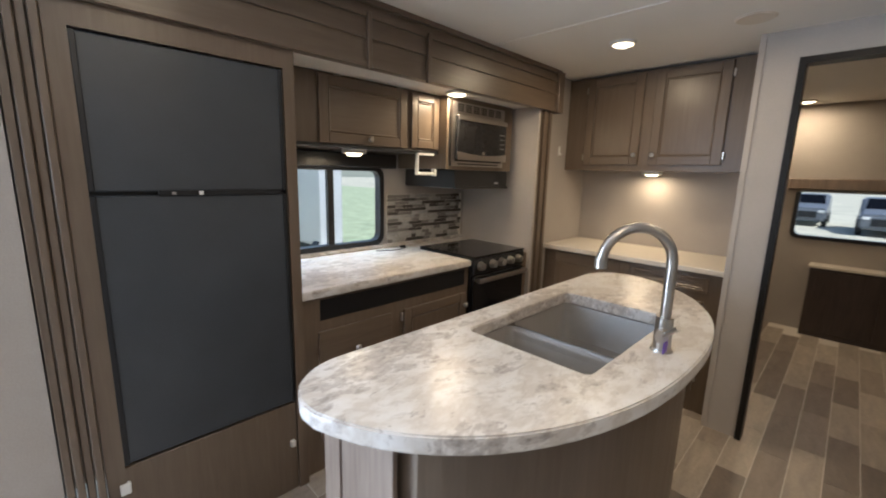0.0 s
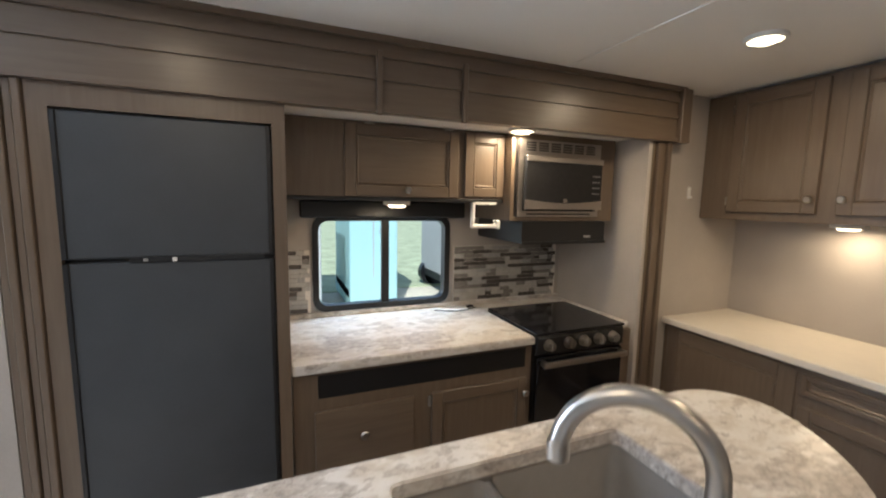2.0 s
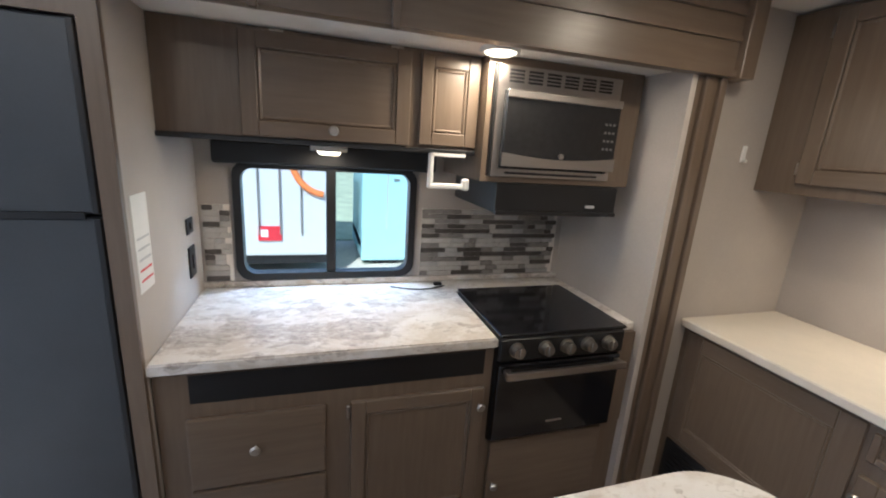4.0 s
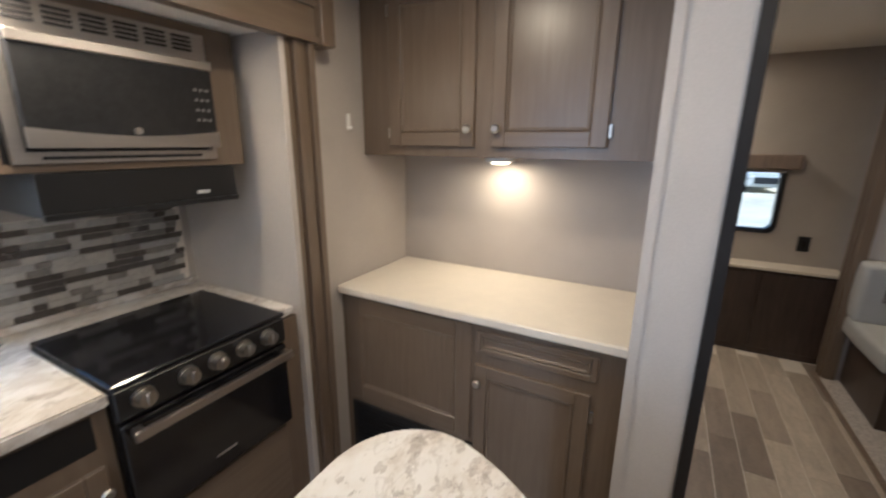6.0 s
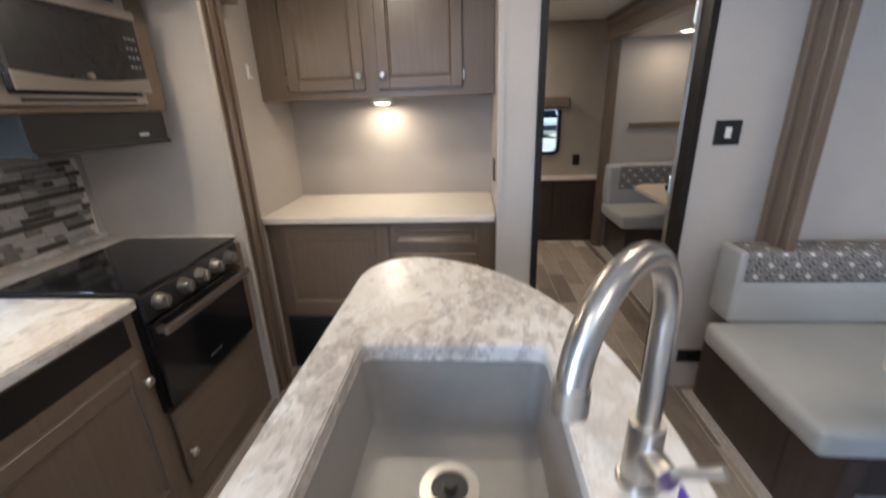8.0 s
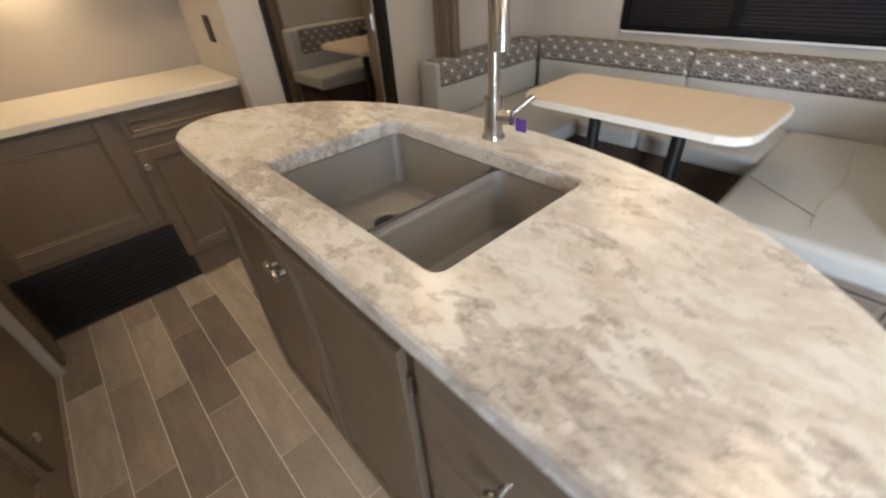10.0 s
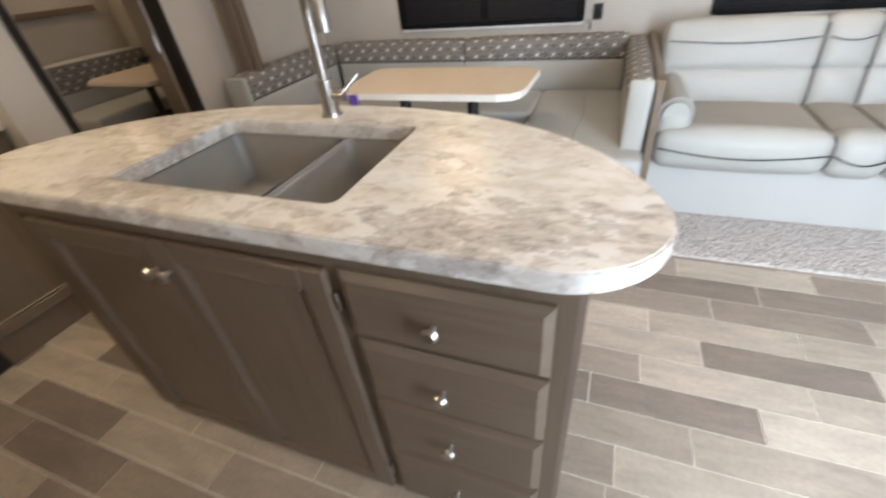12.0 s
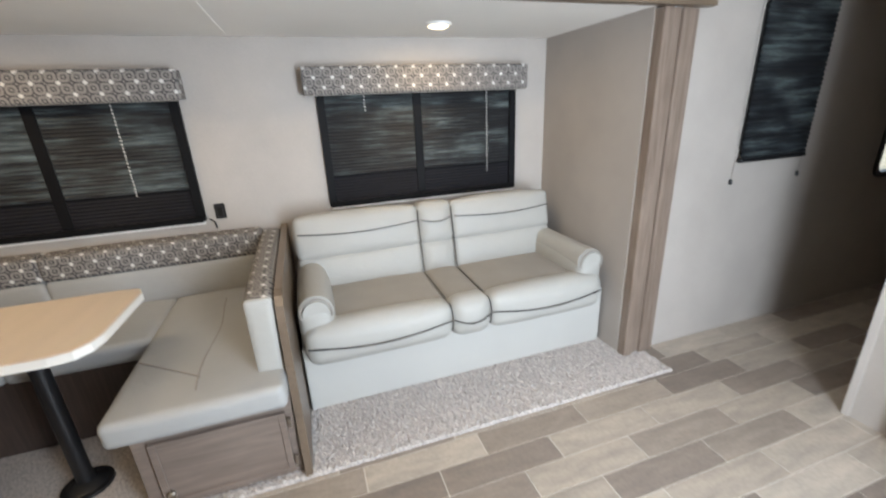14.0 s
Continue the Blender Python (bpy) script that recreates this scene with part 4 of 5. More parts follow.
def island_outline(grow, n=40):
    """The straight galley edge, rounded ends and the bowed room side."""
    pts = []
    ax, ay, e = 0.655 + grow, IH + grow, 2.25
    for i in range(n + 1):
        a = -math.pi / 2 + math.pi * i / n
        c, s = math.cos(a), math.sin(a)
        x = IX + ax * abs(c) ** (2 / e)
        y = IY + ay * math.copysign(abs(s) ** (2 / e), s)
        if x > IX + 0.165:
            pts.append((x, y))
    # the ends turn into the straight side with a fillet
    r, fx = 0.173 + grow, IX + 0.16
    ye = ay * (1 - ((0.165) / ax) ** e) ** (1 / e)
    for i in range(1, 11):
        a = radians(90 + 90 * i / 10)
        pts.append((fx + r * math.cos(a), IY + ye - r + r * math.sin(a)))
    for i in range(10):
        a = radians(180 + 90 * i / 10)
        pts.append((fx + r * math.cos(a), IY - ye + r + r * math.sin(a)))
    return pts


SX0, SX1, SY0, SY1, ZT = -0.002, 0.398, -0.002, 0.622, 0.935


def raised_front(f, y0, y1, z0, z1):
    """A drawer front with a broad sloping edge all round, standing out from plane f towards the galley."""
    bm = bmesh.new()
    rows = []
    for x, g in ((f, 0.0), (f - 0.008, 0.0), (f - 0.011, 0.004), (f - 0.02, 0.016)):
        rows.append([bm.verts.new((x, y, z)) for y, z in ((y0 + g, z0 + g), (y1 - g, z0 + g), (y1 - g, z1 - g), (y0 + g, z1 - g))])
    for a, b in zip(rows, rows[1:]):
        for k in range(4):
            bm.faces.new((a[k], a[(k + 1) % 4], b[(k + 1) % 4], b[k]))
    bm.faces.new(rows[0])
    bm.faces.new(rows[-1])
    bmesh.ops.recalc_face_normals(bm, faces=bm.faces)
    return bm


def island():
    top = bmesh.new()
    out = island_outline(0.0)
    cut = round_rect(SX0, SX1, SY0, SY1, 0.022, 4)
    # top and bottom faces with the sink cut out
    loops = []
    for z in (ZT, ZT - 0.042):
        o = [top.verts.new((x, y, z)) for x, y in out]
        i = [top.verts.new((x, y, z)) for x, y in cut]
        eds = [top.edges.new((l[k], l[(k + 1) % len(l)])) for l in (o, i) for k in range(len(l))]
        bmesh.ops.triangle_fill(top, edges=eds, use_beauty=True)
        loops.append((o, i))
    for k in (0, 1):
        a, b = loops[0][k], loops[1][k]
        for j in range(len(a)):
            top.faces.new((a[j], a[(j + 1) % len(a)], b[(j + 1) % len(a)], b[j]))
    bmesh.ops.recalc_face_normals(top, faces=top.faces)
    rim = [e for e in top.edges if len(e.link_faces) == 2 and e.calc_face_angle(0) > 1.2 and abs(e.verts[0].co.z - e.verts[1].co.z) < 1e-6]
    bmesh.ops.bevel(top, geom=rim, offset=0.004, segments=2, affect="EDGES")
    tagged(part("island_worktop", top, STONE, smooth=True), "bowed island worktop in pale brown-veined stone laminate", "worktop")
    t = thing("kitchen_island", (0.2, 0.27, 0.0), "grey-brown kitchen island with two doors and four drawers", "kitchen island")
    # carcass: flat galley front, flat ends, bowed back
    F, Y0, Y1 = -0.068, -0.452, 0.985
    back = [(x, y) for x, y in island_outline(-0.055) if Y0 < y < Y1 and x > 0.05]
    back.sort(key=lambda p: p[1])
    shell = [(F, Y0), *back, (F, Y1)]
    part("carcass", plate(bmesh.new(), shell, 0.0, 0.70), CAB, t)
    inner = [(0.2 + (x - 0.2) * (0.82 if x < 0 else 0.93), 0.27 + (y - 0.27) * 0.96) for x, y in shell]
    part("upper_carcass", ring_plate(bmesh.new(), shell, inner, 0.70, 0.893, "z"), CAB, t)
    part("end_stile", bx(F - 0.004, 0.0, Y0 - 0.012, Y0, 0.0, 0.893), TRIM, t)
    part("end_panel", bx(0.004, 0.205, Y0 - 0.008, Y0 + 0.004, 0.0, 0.893), TRIM, t, "paler brown end panel")
    part("face_frame", bars((F - 0.012, F, Y0, Y0 + 0.035, 0.0, 0.893), (F - 0.012, F, Y1 - 0.045, Y1, 0.0, 0.893), (F - 0.012, F, Y0 + 0.035, Y1 - 0.045, 0.85, 0.893),
                            (F - 0.012, F, -0.042, -0.004, 0.03, 0.85), (F - 0.012, F, Y0 + 0.035, Y1 - 0.045, 0.0, 0.03)), CAB, t, "grey-brown face frame")
    G = F - 0.012
    for u0, u1, ku in ((0.442, 0.885, 0.462), (-0.012, 0.438, 0.418)):
        d = shaker(t, "door", "x", G, -1, u0, u1, 0.025, 0.848, CAB, rail=0.055)
        knob(d, "x", G - 0.018, -1, ku, 0.766)
    for z in (0.77, 0.12):
        hinge(t, "x", G, -1, -0.02, z)
    zs = (0.025, 0.278, 0.486, 0.685, 0.862)
    for a, b in zip(zs, zs[1:]):
        d = part("drawer", raised_front(G, -0.422, -0.042, a + 0.004, b - 0.006), CAB_H, t)
        knob(d, "x", G - 0.02, -1, -0.222, (a + b) / 2 - 0.005)
    outlet("island_outlet", "y", Y0 - 0.008, -1, 0.12, 0.60, 0.07, 0.12, "black outlet on the end of the kitchen island")


island()


def sink():
    t = thing("kitchen_sink", (0.2, 0.31, 0.70), "taupe composite double-bowl sink under the worktop", "sink")
    dv = 0.232
    zb = 0.745
    for nm, y0, y1 in (("bowl", SY0, dv - 0.012), ("bowl", dv + 0.012, SY1)):
        bm = bmesh.new()
        levels = [(ZT - 0.043, 0.006), (ZT - 0.06, 0.0), (zb + 0.03, -0.012), (zb + 0.008, -0.02), (zb, -0.045)]
        rows = []
        for z, g in levels:
            rows.append([bm.verts.new((x, y, z)) for x, y in round_rect(SX0 - g, SX1 + g, y0 - g, y1 + g, 0.03, 5)])
        for a, b in zip(rows, rows[1:]):
            for j in range(len(a)):
                bm.faces.new((a[j], a[(j + 1) % len(a)], b[(j + 1) % len(a)], b[j]))
        bm.faces.new(rows[-1])
        bmesh.ops.recalc_face_normals(bm, faces=bm.faces)
        for f in bm.faces:
            f.normal_flip()
        b = part(nm, bm, SINK, t, smooth=True)
        dr = bmesh.new()
        c = ((SX0 + SX1) / 2, (y0 + y1) / 2)
        o = [(c[0] + 0.056 * math.cos(a), c[1] + 0.056 * math.sin(a)) for a in [i * math.tau / 28 for i in range(28)]]
        i2 = [(c[0] + 0.036 * math.cos(a), c[1] + 0.036 * math.sin(a)) for a in [i * math.tau / 28 for i in range(28)]]
        ring_plate(dr, o, i2, zb, zb + 0.005, "z")
        d = part("drain", dr, NICKEL, b, "steel drain ring")
        st = bmesh.new()
        tube(st, (c[0], c[1], zb), (c[0], c[1], zb + 0.002), 0.036, n=20)
        tube(st, (c[0], c[1], zb), (c[0], c[1], zb + 0.014), 0.013, n=12)
        part("strainer", st, BLACK, b)
    part("divider", bx(SX0 - 0.004, SX1 + 0.004, dv - 0.014, dv + 0.014, zb, ZT - 0.05, bevel=0.011, seg=3), SINK, t, smooth=True)
    part("rim", ring_plate(bmesh.new(), round_rect(SX0 - 0.02, SX1 + 0.02, SY0 - 0.02, SY1 + 0.02, 0.03, 4), round_rect(SX0 - 0.004, SX1 + 0.004, SY0 - 0.004, SY1 + 0.004, 0.024, 4), ZT - 0.06, ZT - 0.043, "z"), SINK, t)


sink()


def faucet():
    t = thing("gooseneck_faucet", (0.468, 0.30, ZT), "brushed nickel gooseneck faucet with side lever", "faucet")
    x, y = 0.468, 0.30
    b = bmesh.new()
    tube(b, (x, y, ZT), (x, y, ZT + 0.008), 0.03, 0.028, 24)
    tube(b, (x, y, ZT + 0.008), (x, y, ZT + 0.10), 0.0235, 0.0225, 24)
    part("base", b, NICKEL, t, smooth=True)
    cu = bpy.data.curves.new("neck", "CURVE")
    cu.dimensions, cu.bevel_depth, cu.bevel_resolution, cu.use_fill_caps = "3D", 0.0145, 5, True
    pts = [(x, y, ZT + 0.09), (x, y, ZT + 0.18)]
    r, q = 0.098, math.sqrt(0.5)
    for i in range(17):
        a = radians(180 * i / 16)
        d = -r + r * math.cos(a)
        pts.append((x + d * q, y + d * q, ZT + 0.252 + r * math.sin(a)))
    tx, ty = x - 2 * r * q, y - 2 * r * q
    pts.append((tx, ty, ZT + 0.245))
    sp = cu.splines.new("POLY")
    sp.points.add(len(pts) - 1)
    for p, q in zip(sp.points, pts):
        p.co = (*q, 1)
    me_ob = new("neck_curve", cu)
    dg = bpy.context.evaluated_depsgraph_get()
    me = bpy.data.meshes.new_from_object(me_ob.evaluated_get(dg))
    bpy.data.objects.remove(me_ob)
    bm = bmesh.new()
    bm.from_mesh(me)
    part("neck", bm, NICKEL, t, "curved round spout", smooth=True)
    b = bmesh.new()
    tube(b, (tx, ty, ZT + 0.265), (tx, ty, ZT + 0.236), 0.0165, 0.0165, 20)
    part("spout_tip", b, NICKEL, t, smooth=True)
    b = bmesh.new()
    tube(b, (x, y, ZT + 0.055), (x + 0.01, y - 0.05, ZT + 0.055), 0.018, 0.018, 20)
    part("valve", b, NICKEL, t, smooth=True)
    b = bmesh.new()
    tube(b, (x + 0.008, y - 0.04, ZT + 0.055), (x + 0.055, y - 0.075, ZT + 0.10), 0.006, 0.0075, 12)
    part("lever", b, NICKEL, t, smooth=True)
    part("care_tag", bx(x + 0.025, x + 0.028, y - 0.08, y - 0.05, ZT + 0.02, ZT + 0.05), PURPLE, t, "small purple care tag")


faucet()
fv = thing("floor_register", (-0.05, -0.72, 0.002), "beige metal floor heating register", "floor vent")
part("frame", ring_plate(bmesh.new(), round_rect(-0.12, 0.022, -0.91, -0.54, 0.01, 3), round_rect(-0.09, -0.008, -0.87, -0.58, 0.004, 3), 0.002, 0.012, "z"), VENTMETAL, fv)
# flat black plate paints the shaded opening below the slats
part("duct_dark", bx(-0.09, -0.008, -0.87, -0.58, 0.002, 0.004), BLACK, fv)
for i in range(17):
    part("slat", bx(-0.09, -0.008, -0.868 + i * 0.0175, -0.858 + i * 0.0175, 0.004, 0.011), VENTMETAL, fv)
part("slat", bx(-0.053, -0.045, -0.87, -0.58, 0.004, 0.0115), VENTMETAL, fv)


# ---- dinette ----
def dinette():
    t = thing("dinette_bench", (1.85, -0.35, 0.014), "grey leatherette dinette bench on a wooden base beside the sofa", "bench", "dinette benches")
    part("base", bx(1.345, 2.42, -0.63, -0.08, 0.006, 0.40, bevel=0.003), TRIM_H, t, "brown wooden seat base")
    d = part("access_door", bx(1.332, 1.345, -0.60, -0.135, 0.04, 0.33, bevel=0.003), TRIM_H, t, "framed brown access door")
    for p in ((-0.60, -0.575, 0.04, 0.33), (-0.16, -0.135, 0.04, 0.33), (-0.575, -0.16, 0.305, 0.33), (-0.575, -0.16, 0.04, 0.065)):
        part("door_edge", bx(1.326, 1.334, *p, bevel=0.002), TRIM_H, d)
    knob(d, "x", 1.332, -1, -0.17, 0.10)
    for z in (0.09, 0.28):
        hinge(d, "x", 1.333, -1, -0.612, z)
    part("seat_cushion", cushion(bmesh.new(), 1.255, 2.42, -0.628, -0.05, 0.40, 0.50, r=0.03), VINYL_GREY, t, "grey leatherette seat cushion", smooth=True)
    sm = pipe(bmesh.new(), [(1.34 + 0.1 * i, -0.33 + 0.012 * math.sin(i), 0.5115) for i in range(9)], 0.003)
    part("seam", sm, SEATTOP, t)
    part("seam", pipe(bmesh.new(), [(1.42 + 0.05 * i, -0.33 + 0.065 * i, 0.511) for i in range(5)], 0.003), SEATTOP, t)
    part("back_cushion", cushion(bmesh.new(), 1.385, 2.40, -0.628, -0.535, 0.47, 0.70, r=0.03), VINYL_GREY, t, "pale grey back cushion", smooth=True)
    part("head_roll", cushion(bmesh.new(), 1.39, 2.40, -0.63, -0.528, 0.695, 0.80, r=0.03), PATTERN_TOP, t, "patterned grey top strip", smooth=True)
    part("end_cover", cushion(bmesh.new(), 1.375, 1.40, -0.628, -0.532, 0.475, 0.795, r=0.012, puff=0.006), VINYL, t, "pale end of the back cushion", smooth=True)
    part("strap", bx(1.37, 1.378, -0.60, -0.59, 0.455, 0.485), BLACK, t)
    p = bmesh.new()
    prof = [(1.302, 0.0), (2.425, 0.0), (2.425, 0.81), (1.45, 0.80), (1.40, 0.79), (1.375, 0.76), (1.36, 0.70)]
    vs = [[p.verts.new((x, y, max(z, 0.002))) for x, z in prof] for y in (-0.665, -0.635)]
    p.faces.new(vs[0])
    p.faces.new(vs[1][::-1])
    for i in range(len(prof)):
        j = (i + 1) % len(prof)
        p.faces.new((vs[0][i], vs[0][j], vs[1][j], vs[1][i]))
    bmesh.ops.recalc_face_normals(p, faces=p.faces)
    tagged(part("dinette_divider", p, CAB_X), "grey-brown wooden panel between dinette and sofa", "panel")

    t = thing("dinette_bench", (2.1, 0.5, 0.014), "grey leatherette bench along the window wall", "bench", "dinette benches")
    part("base", bx(1.91, 2.42, -0.075, 1.07, 0.014, 0.40), DARKWOOD, t, "dark wooden seat base")
    part("seat_cushion", cushion(bmesh.new(), 1.84, 2.42, -0.045, 0.50, 0.40, 0.50, r=0.03), VINYL_GREY, t, smooth=True)
    part("seat_cushion", cushion(bmesh.new(), 1.84, 2.42, 0.505, 1.05, 0.40, 0.50, r=0.03), VINYL_GREY, t, smooth=True)
    for a, b in ((-0.525, 0.49), (0.495, 1.485)):
        part("back_cushion", cushion(bmesh.new(), 2.29, 2.42, a, b, 0.49, 0.69, r=0.03), VINYL_GREY, t, smooth=True)
        part("head_roll", cushion(bmesh.new(), 2.285, 2.42, a, b, 0.685, 0.815, r=0.025, puff=0.008), PATTERN_BACK, t, "patterned grey top strip", smooth=True)

    t = thing("dinette_bench", (1.85, 1.3, 0.014), "grey leatherette bench beside the partition wall", "bench", "dinette benches")
    part("base", bx(1.345, 2.42, 1.075, 1.64, 0.014, 0.40), DARKWOOD, t, "dark brown wooden seat base")
    part("base", bx(1.345, 1.40, 0.86, 1.07, 0.014, 0.40), DARKWOOD, t)
    part("seat_cushion", cushion(bmesh.new(), 1.25, 2.42, 0.86, 1.50, 0.40, 0.50, r=0.03), VINYL_GREY, t, smooth=True)
    part("back_cushion", cushion(bmesh.new(), 1.335, 2.29, 1.49, 1.64, 0.49, 0.69, r=0.03), VINYL_GREY, t, smooth=True)
    part("end_cover", cushion(bmesh.new(), 1.33, 1.365, 1.489, 1.64, 0.50, 0.818, r=0.015, puff=0.006), VINYL_GREY, t, smooth=True)
    part("head_roll", cushion(bmesh.new(), 1.36, 2.29, 1.487, 1.64, 0.685, 0.82, r=0.025, puff=0.008), PATTERN_END, t, "patterned grey top strip", smooth=True)

    t = thing("dinette_table", (1.56, 0.4, 0.014), "maple laminate dinette table on two black posts", "table")
    o = [(1.305, 0.02), (1.32, -0.04), (1.36, -0.075), (1.42, -0.09), (1.76, -0.10), (1.815, -0.075), (1.825, 0.0), (1.825, 0.79), (1.81, 0.86), (1.76, 0.885), (1.42, 0.885), (1.34, 0.86), (1.305, 0.79)]
    part("tabletop", plate(bmesh.new(), o, 0.722, 0.756, bevel=0.004), TABLETOP, t)
    c = (1.565, 0.4)
    big = [(c[0] + (x - c[0]) * 1.008, c[1] + (y - c[1]) * 1.005) for x, y in o]
    part("edge_band", ring_plate(bmesh.new(), big, o, 0.723, 0.753, "z"), EDGE, t, "white edge band")
    for y in (0.22, 0.62):
        b = bmesh.new()
        tube(b, (1.59, y, 0.02), (1.59, y, 0.722), 0.03, n=20)
        lg = part("post", b, BLACK, t, "black steel post", smooth=True)
        b = bmesh.new()
        tube(b, (1.59, y, 0.014), (1.59, y, 0.026), 0.09, 0.088, 28)
        tube(b, (1.59, y, 0.026), (1.59, y, 0.05), 0.07, 0.036, 28)
        part("foot_plate", b, BLACK, lg, smooth=True)


dinette()


def sofa():
    t = thing("sofa", (2.0, -1.55, 0.014), "cream leatherette two-seat sofa with dark piping", "sofa")
    part("base", bx(1.70, 2.38, -2.385, -0.675, 0.014, 0.37, bevel=0.006), SKIRT, t, "flat cream skirt")
    b = bmesh.new()
    tube(b, (1.70, -1.53, 0.345), (1.682, -1.53, 0.345), 0.008)
    box(b, 1.678, 1.686, -1.55, -1.51, 0.338, 0.352, bevel=0.003)
    part("release_knob", b, NICKEL, t, smooth=True)
    secs = ((-2.275, -1.612), (-1.607, -1.403), (-1.398, -0.71))
    for k, (a, c) in enumerate(secs):
        part("seat_cushion", cushion(bmesh.new(), 1.66, 2.20, a, c, 0.37, 0.50, r=0.035, puff=0.014), SEATTOP, t, "taupe fabric seat", smooth=True)
        fr = part("seat_roll", cushion(bmesh.new(), 1.585, 1.72, a - (0.01 if k == 0 else 0), c, 0.322, 0.512, r=0.06, puff=0.016), VINYL, t, "padded cream front roll", smooth=True)
        n = 12
        pts = [(1.577 - 0.019 * math.sin(math.pi * i / n), a + (c - a) * i / n, 0.43 - 0.03 * math.sin(math.pi * i / n)) for i in range(n + 1)]
        part("piping", pipe(bmesh.new(), pts, 0.0034), PIPING, fr, "dark piping")
        lean = Matrix.Translation((2.16, 0, 0.47)) @ Matrix.Rotation(radians(13), 4, "Y") @ Matrix.Translation((-2.16, 0, -0.47))
        for z0, z1, x0 in ((0.46, 0.668, 2.08), (0.648, 0.885, 2.07)):
            bm = cushion(bmesh.new(), x0, 2.24, a, c, z0, z1, r=0.036, puff=0.02)
            bmesh.ops.transform(bm, matrix=lean, verts=bm.verts)
            bk = part("back_pad", bm, VINYL, t, "padded cream back", smooth=True)
        pts = [(2.064 - 0.020 * math.sin(math.pi * i / n), a + 0.012 + (c - a - 0.024) * i / n, 0.79 - 0.02 * math.sin(math.pi * i / n)) for i in range(n + 1)]
        bm = pipe(bmesh.new(), pts, 0.0031)
        bmesh.ops.transform(bm, matrix=lean, verts=bm.verts)
        part("piping", bm, PIPING, bk, "dark piping")
        if k < 2:
            g = c + 0.0025
            bm = pipe(bmesh.new(), [(2.073, g, 0.49 + 0.04 * i) for i in range(10)], 0.0026)
            bmesh.ops.transform(bm, matrix=lean, verts=bm.verts)
            part("piping", bm, PIPING, bk, "dark piping")
            part("piping", pipe(bmesh.new(), [(1.70 + 0.05 * i, g, 0.497) for i in range(8)], 0.0026), PIPING, fr, "dark piping")
            part("piping", pipe(bmesh.new(), [(1.64 - 0.052 * math.cos(q), g, 0.42 + 0.075 * math.sin(q)) for q in [radians(-60 + 15 * i) for i in range(11)]], 0.0026), PIPING, fr, "dark piping")
    part("back_shell", bx(2.27, 2.37, -2.26, -0.72, 0.3, 0.84, bevel=0.03, seg=3), VINYL, t, smooth=True)
    for a, c in ((-2.315, -2.165), (-0.845, -0.69)):
        m = (a + c) / 2
        b = bmesh.new()
        cushion(b, 1.635, 2.22, a, c, 0.385, 0.60, r=0.05, puff=0.012)
        ar = part("armrest", b, VINYL, t, "rolled cream armrest", smooth=True)
        b = bmesh.new()
        tube(b, (1.632, m, 0.575), (2.24, m, 0.575), 0.078, 0.074, 24)
        bmesh.ops.bevel(b, geom=[e for e in b.edges if e.calc_face_angle(0) > 1.0], offset=0.02, segments=3, affect="EDGES")
        part("arm_roll", b, VINYL, ar, smooth=True)
        pts = [(1.634, m + 0.07 * math.cos(s), 0.575 + 0.07 * math.sin(s)) for s in [radians(-20 + 220 * i / 14) for i in range(15)]]
        part("piping", pipe(bmesh.new(), pts, 0.003), SEATTOP, ar)


sofa()


def shaded_window(name, x, y0, y1, z0, z1, mull, label):
    """A large window whose dark pleated shade is down."""
    t = tagged(new(name), label, kind="structure")
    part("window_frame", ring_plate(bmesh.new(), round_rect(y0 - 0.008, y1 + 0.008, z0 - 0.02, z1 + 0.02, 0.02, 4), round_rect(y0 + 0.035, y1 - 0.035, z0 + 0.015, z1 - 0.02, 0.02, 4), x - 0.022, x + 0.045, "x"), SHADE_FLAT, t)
    pn = part("pane", bx(x + 0.03, x + 0.035, y0, y1, z0, z1), GLASS, t)
    pn.visible_shadow = False
    n = 36
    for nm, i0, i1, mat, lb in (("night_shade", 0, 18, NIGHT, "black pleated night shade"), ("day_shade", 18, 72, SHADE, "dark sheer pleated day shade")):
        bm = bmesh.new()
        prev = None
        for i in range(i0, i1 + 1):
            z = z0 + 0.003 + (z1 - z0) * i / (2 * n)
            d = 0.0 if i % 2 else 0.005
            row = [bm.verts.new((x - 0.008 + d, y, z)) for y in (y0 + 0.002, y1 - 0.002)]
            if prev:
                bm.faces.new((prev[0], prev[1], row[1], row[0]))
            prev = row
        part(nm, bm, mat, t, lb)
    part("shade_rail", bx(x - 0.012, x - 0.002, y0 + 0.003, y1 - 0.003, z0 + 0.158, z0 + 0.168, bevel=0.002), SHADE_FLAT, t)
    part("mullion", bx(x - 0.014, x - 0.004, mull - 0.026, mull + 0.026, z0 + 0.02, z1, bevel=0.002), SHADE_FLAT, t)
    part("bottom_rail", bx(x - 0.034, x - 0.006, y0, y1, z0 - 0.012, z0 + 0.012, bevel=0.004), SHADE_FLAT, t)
    part("sill", bx(x - 0.02, x, y0, y1, z0 - 0.034, z0 - 0.016, bevel=0.003), WHITE, t)
    return t


shaded_window("window_2", XB, -2.165, -0.935, 0.895, 1.56, -1.51, "dark-shaded window over the sofa")
shaded_window("window_3", XB, -0.245, 0.975, 0.895, 1.56, 0.375, "dark-shaded window over the dinette")
